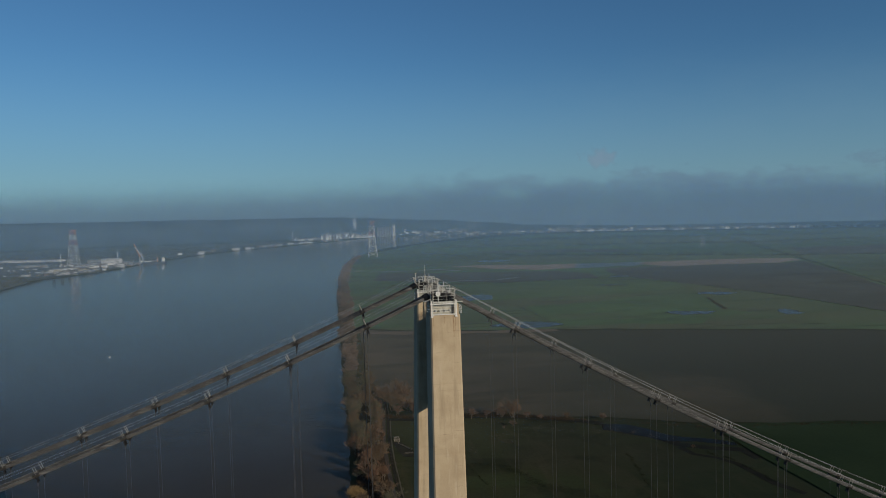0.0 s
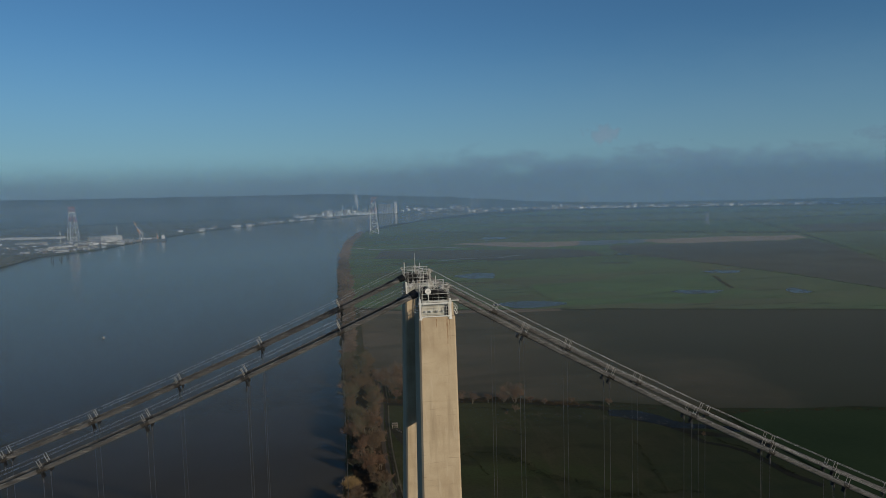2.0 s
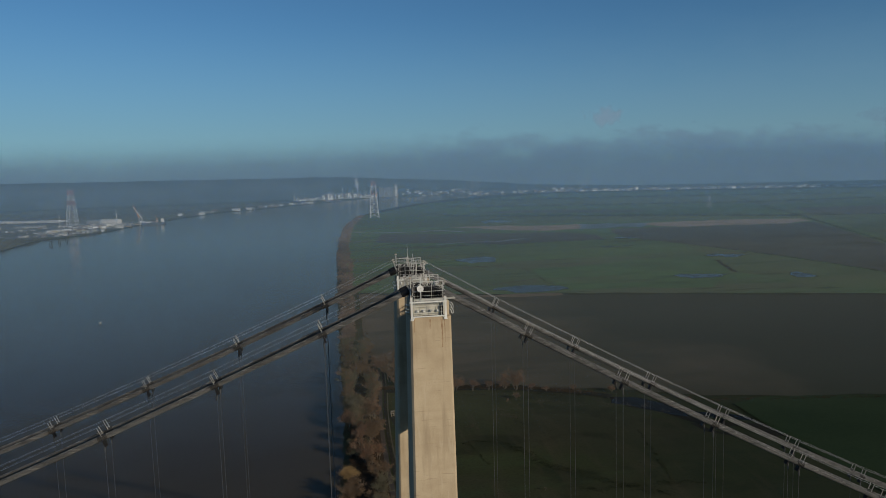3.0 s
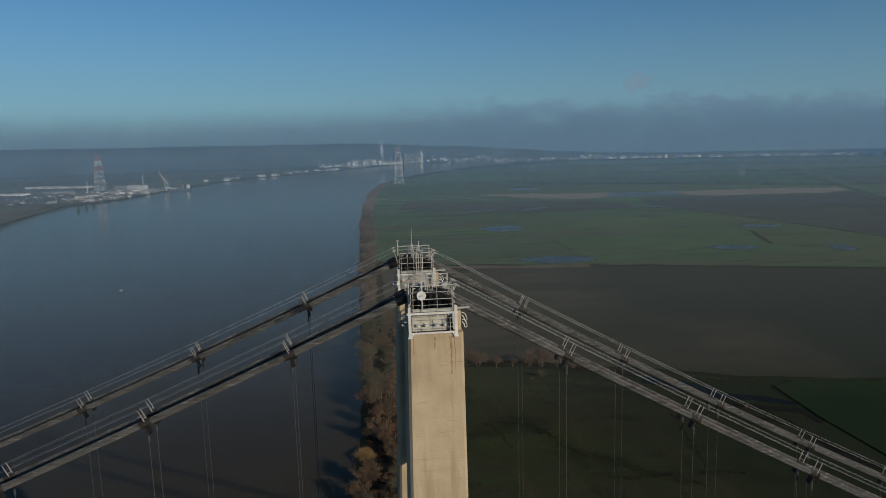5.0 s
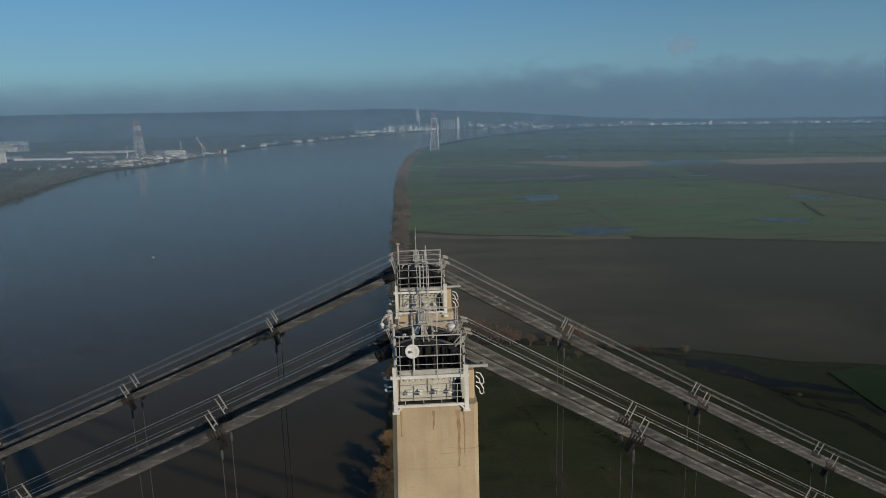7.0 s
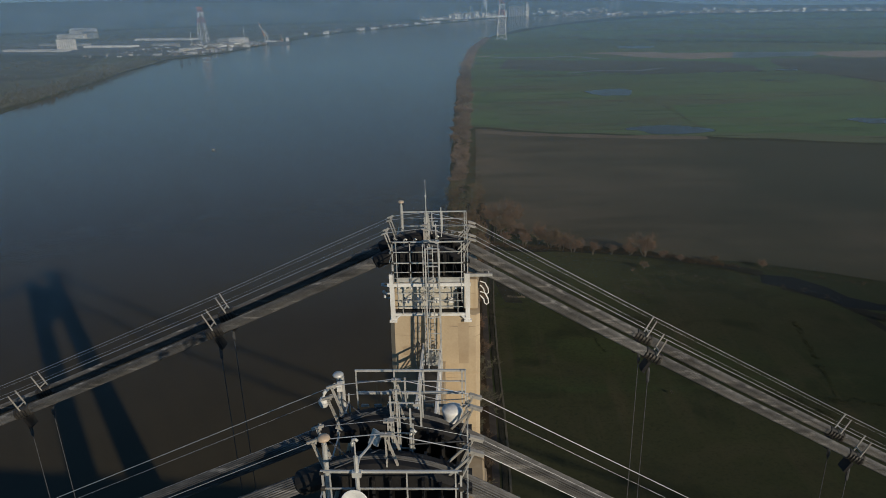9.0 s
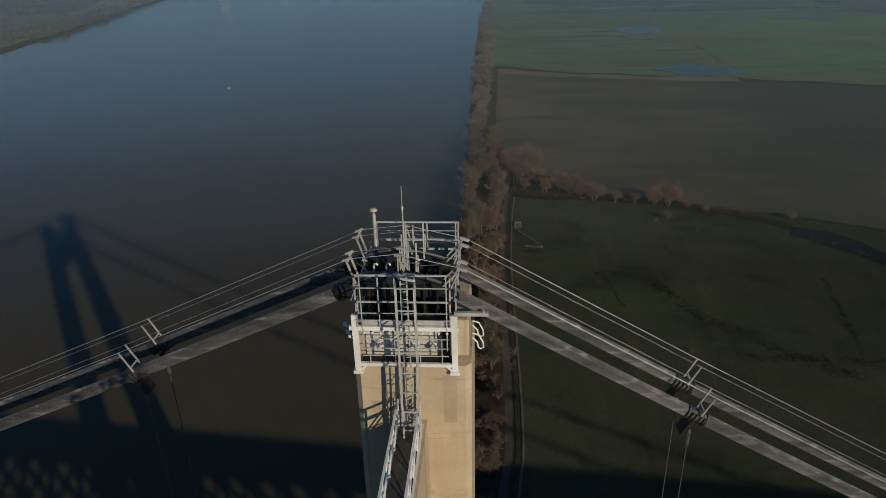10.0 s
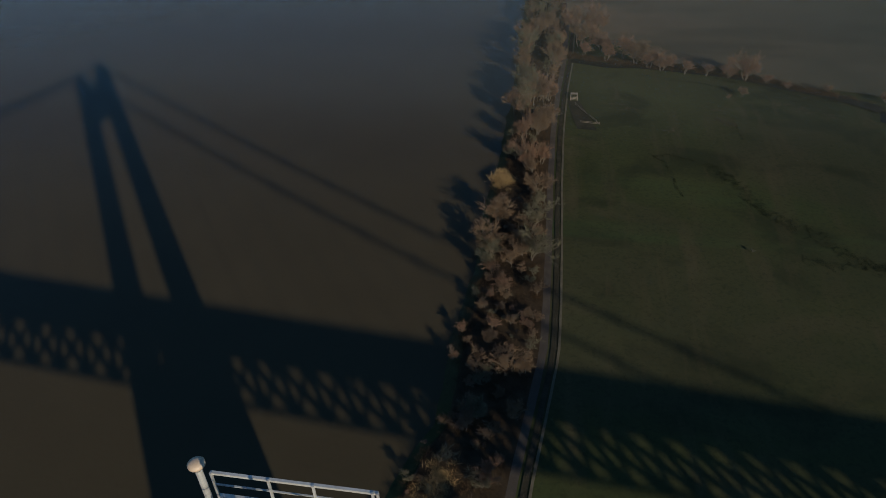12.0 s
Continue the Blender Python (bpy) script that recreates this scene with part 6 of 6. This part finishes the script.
def cloud_puff(x, y, z, w, h, colour=(0.195, 0.265, 0.35), strength=0.6, label="small grey cloud above the haze", lean=0.0, grain=0.018):
    """One small far cloud or plume with a ragged soft edge, glowing by itself."""
    m = bpy.data.materials.new("cloud_puff")
    m.use_nodes = True
    n, l = m.node_tree.nodes, m.node_tree.links
    n.remove(n["Principled BSDF"])
    tc, mp, ln, t, mix, r, em, tr, sh = (n.new("ShaderNode" + k) for k in ("TexCoord", "Mapping", "VectorMath", "TexNoise", "Math", "MapRange", "Emission", "BsdfTransparent", "MixShader"))
    mp.inputs["Scale"].default_value = (2 / w, 1, 2 / h)
    l.new(tc.outputs["Object"], mp.inputs["Vector"])
    ln.operation = "LENGTH"
    l.new(mp.outputs["Vector"], ln.inputs[0])
    l.new(tc.outputs["Object"], t.inputs["Vector"])
    t.inputs["Scale"].default_value, t.inputs["Detail"].default_value = grain, 6
    mix.operation = "MULTIPLY_ADD"
    l.new(t.outputs["Fac"], mix.inputs[0])
    mix.inputs[1].default_value = -2.4
    l.new(ln.outputs["Value"], mix.inputs[2])
    r.interpolation_type = "SMOOTHSTEP"
    r.inputs["From Min"].default_value, r.inputs["From Max"].default_value = -0.95, -0.25
    r.inputs["To Min"].default_value, r.inputs["To Max"].default_value = strength, 0.0
    l.new(mix.outputs[0], r.inputs["Value"])
    em.inputs["Color"].default_value = (*colour, 1)
    l.new(r.outputs["Result"], sh.inputs[0])
    l.new(tr.outputs[0], sh.inputs[1])
    l.new(em.outputs[0], sh.inputs[2])
    l.new(sh.outputs[0], n["Material Output"].inputs["Surface"])
    bm = bmesh.new()
    bm.faces.new([bm.verts.new((a * w, 0, b * h)) for a, b in ((-1, -1), (1, -1), (1, 1), (-1, 1))])
    me = bpy.data.meshes.new("backdrop_cloud_puff")
    bm.to_mesh(me)
    bm.free()
    me.materials.append(m)
    ob = new("backdrop_cloud_puff", me)
    ob.location = (x, y, z)
    ob.rotation_euler = (0, lean, 0)
    tagged(ob, label, "cloud", kind="structure")


cloud_puff(1660, 4100, 470, 250, 150)
# The plumes' sunlit tones are put in as emission.
STEAM_GLOW = (0.55, 0.58, 0.61)
cloud_puff(104, 4150, 104, 30, 125, STEAM_GLOW, 0.8, "thin white steam plume rising from the works", -0.16, 0.05)
cloud_puff(800, 4060, 72, 26, 110, (0.3, 0.34, 0.39), 0.6, "faint grey steam plume over the far shore", 0.05, 0.05)
cloud_puff(836, 4060, 72, 22, 100, (0.3, 0.34, 0.39), 0.6, "faint grey steam plume over the far shore", 0.05, 0.05)
cloud_puff(1500, 4020, 62, 50, 80, (0.3, 0.34, 0.39), 0.6, "faint grey steam plume over the far shore", 0.6, 0.05)


# timber mooring dolphins off the far shore
for x, y in ((-670, 1636), (-668, 1680), (-675, 1744)):
    d = empty("mooring_dolphin", (x, y, WATER_Z), "dark timber mooring dolphin standing in the river", "mooring", "mooring dolphins")
    for a, b in ((-1.6, -1.2), (1.6, -1.0), (0.1, 1.6)):
        bm = bmesh.new()
        tube(bm, [(a * 1.8, b * 1.8, -2.5), (a * 1.0, b * 1.0, 9.0)], 1.0, 8, 0.8)
        part("pile", bm, M_MUD, d)
    bm = bmesh.new()
    lathe(bm, (0, 0, 8.4), [(2.5, 0), (2.6, 0.2), (2.6, 1.0), (2.3, 1.2)], 10)
    part("cap", bm, M_MUD, d)
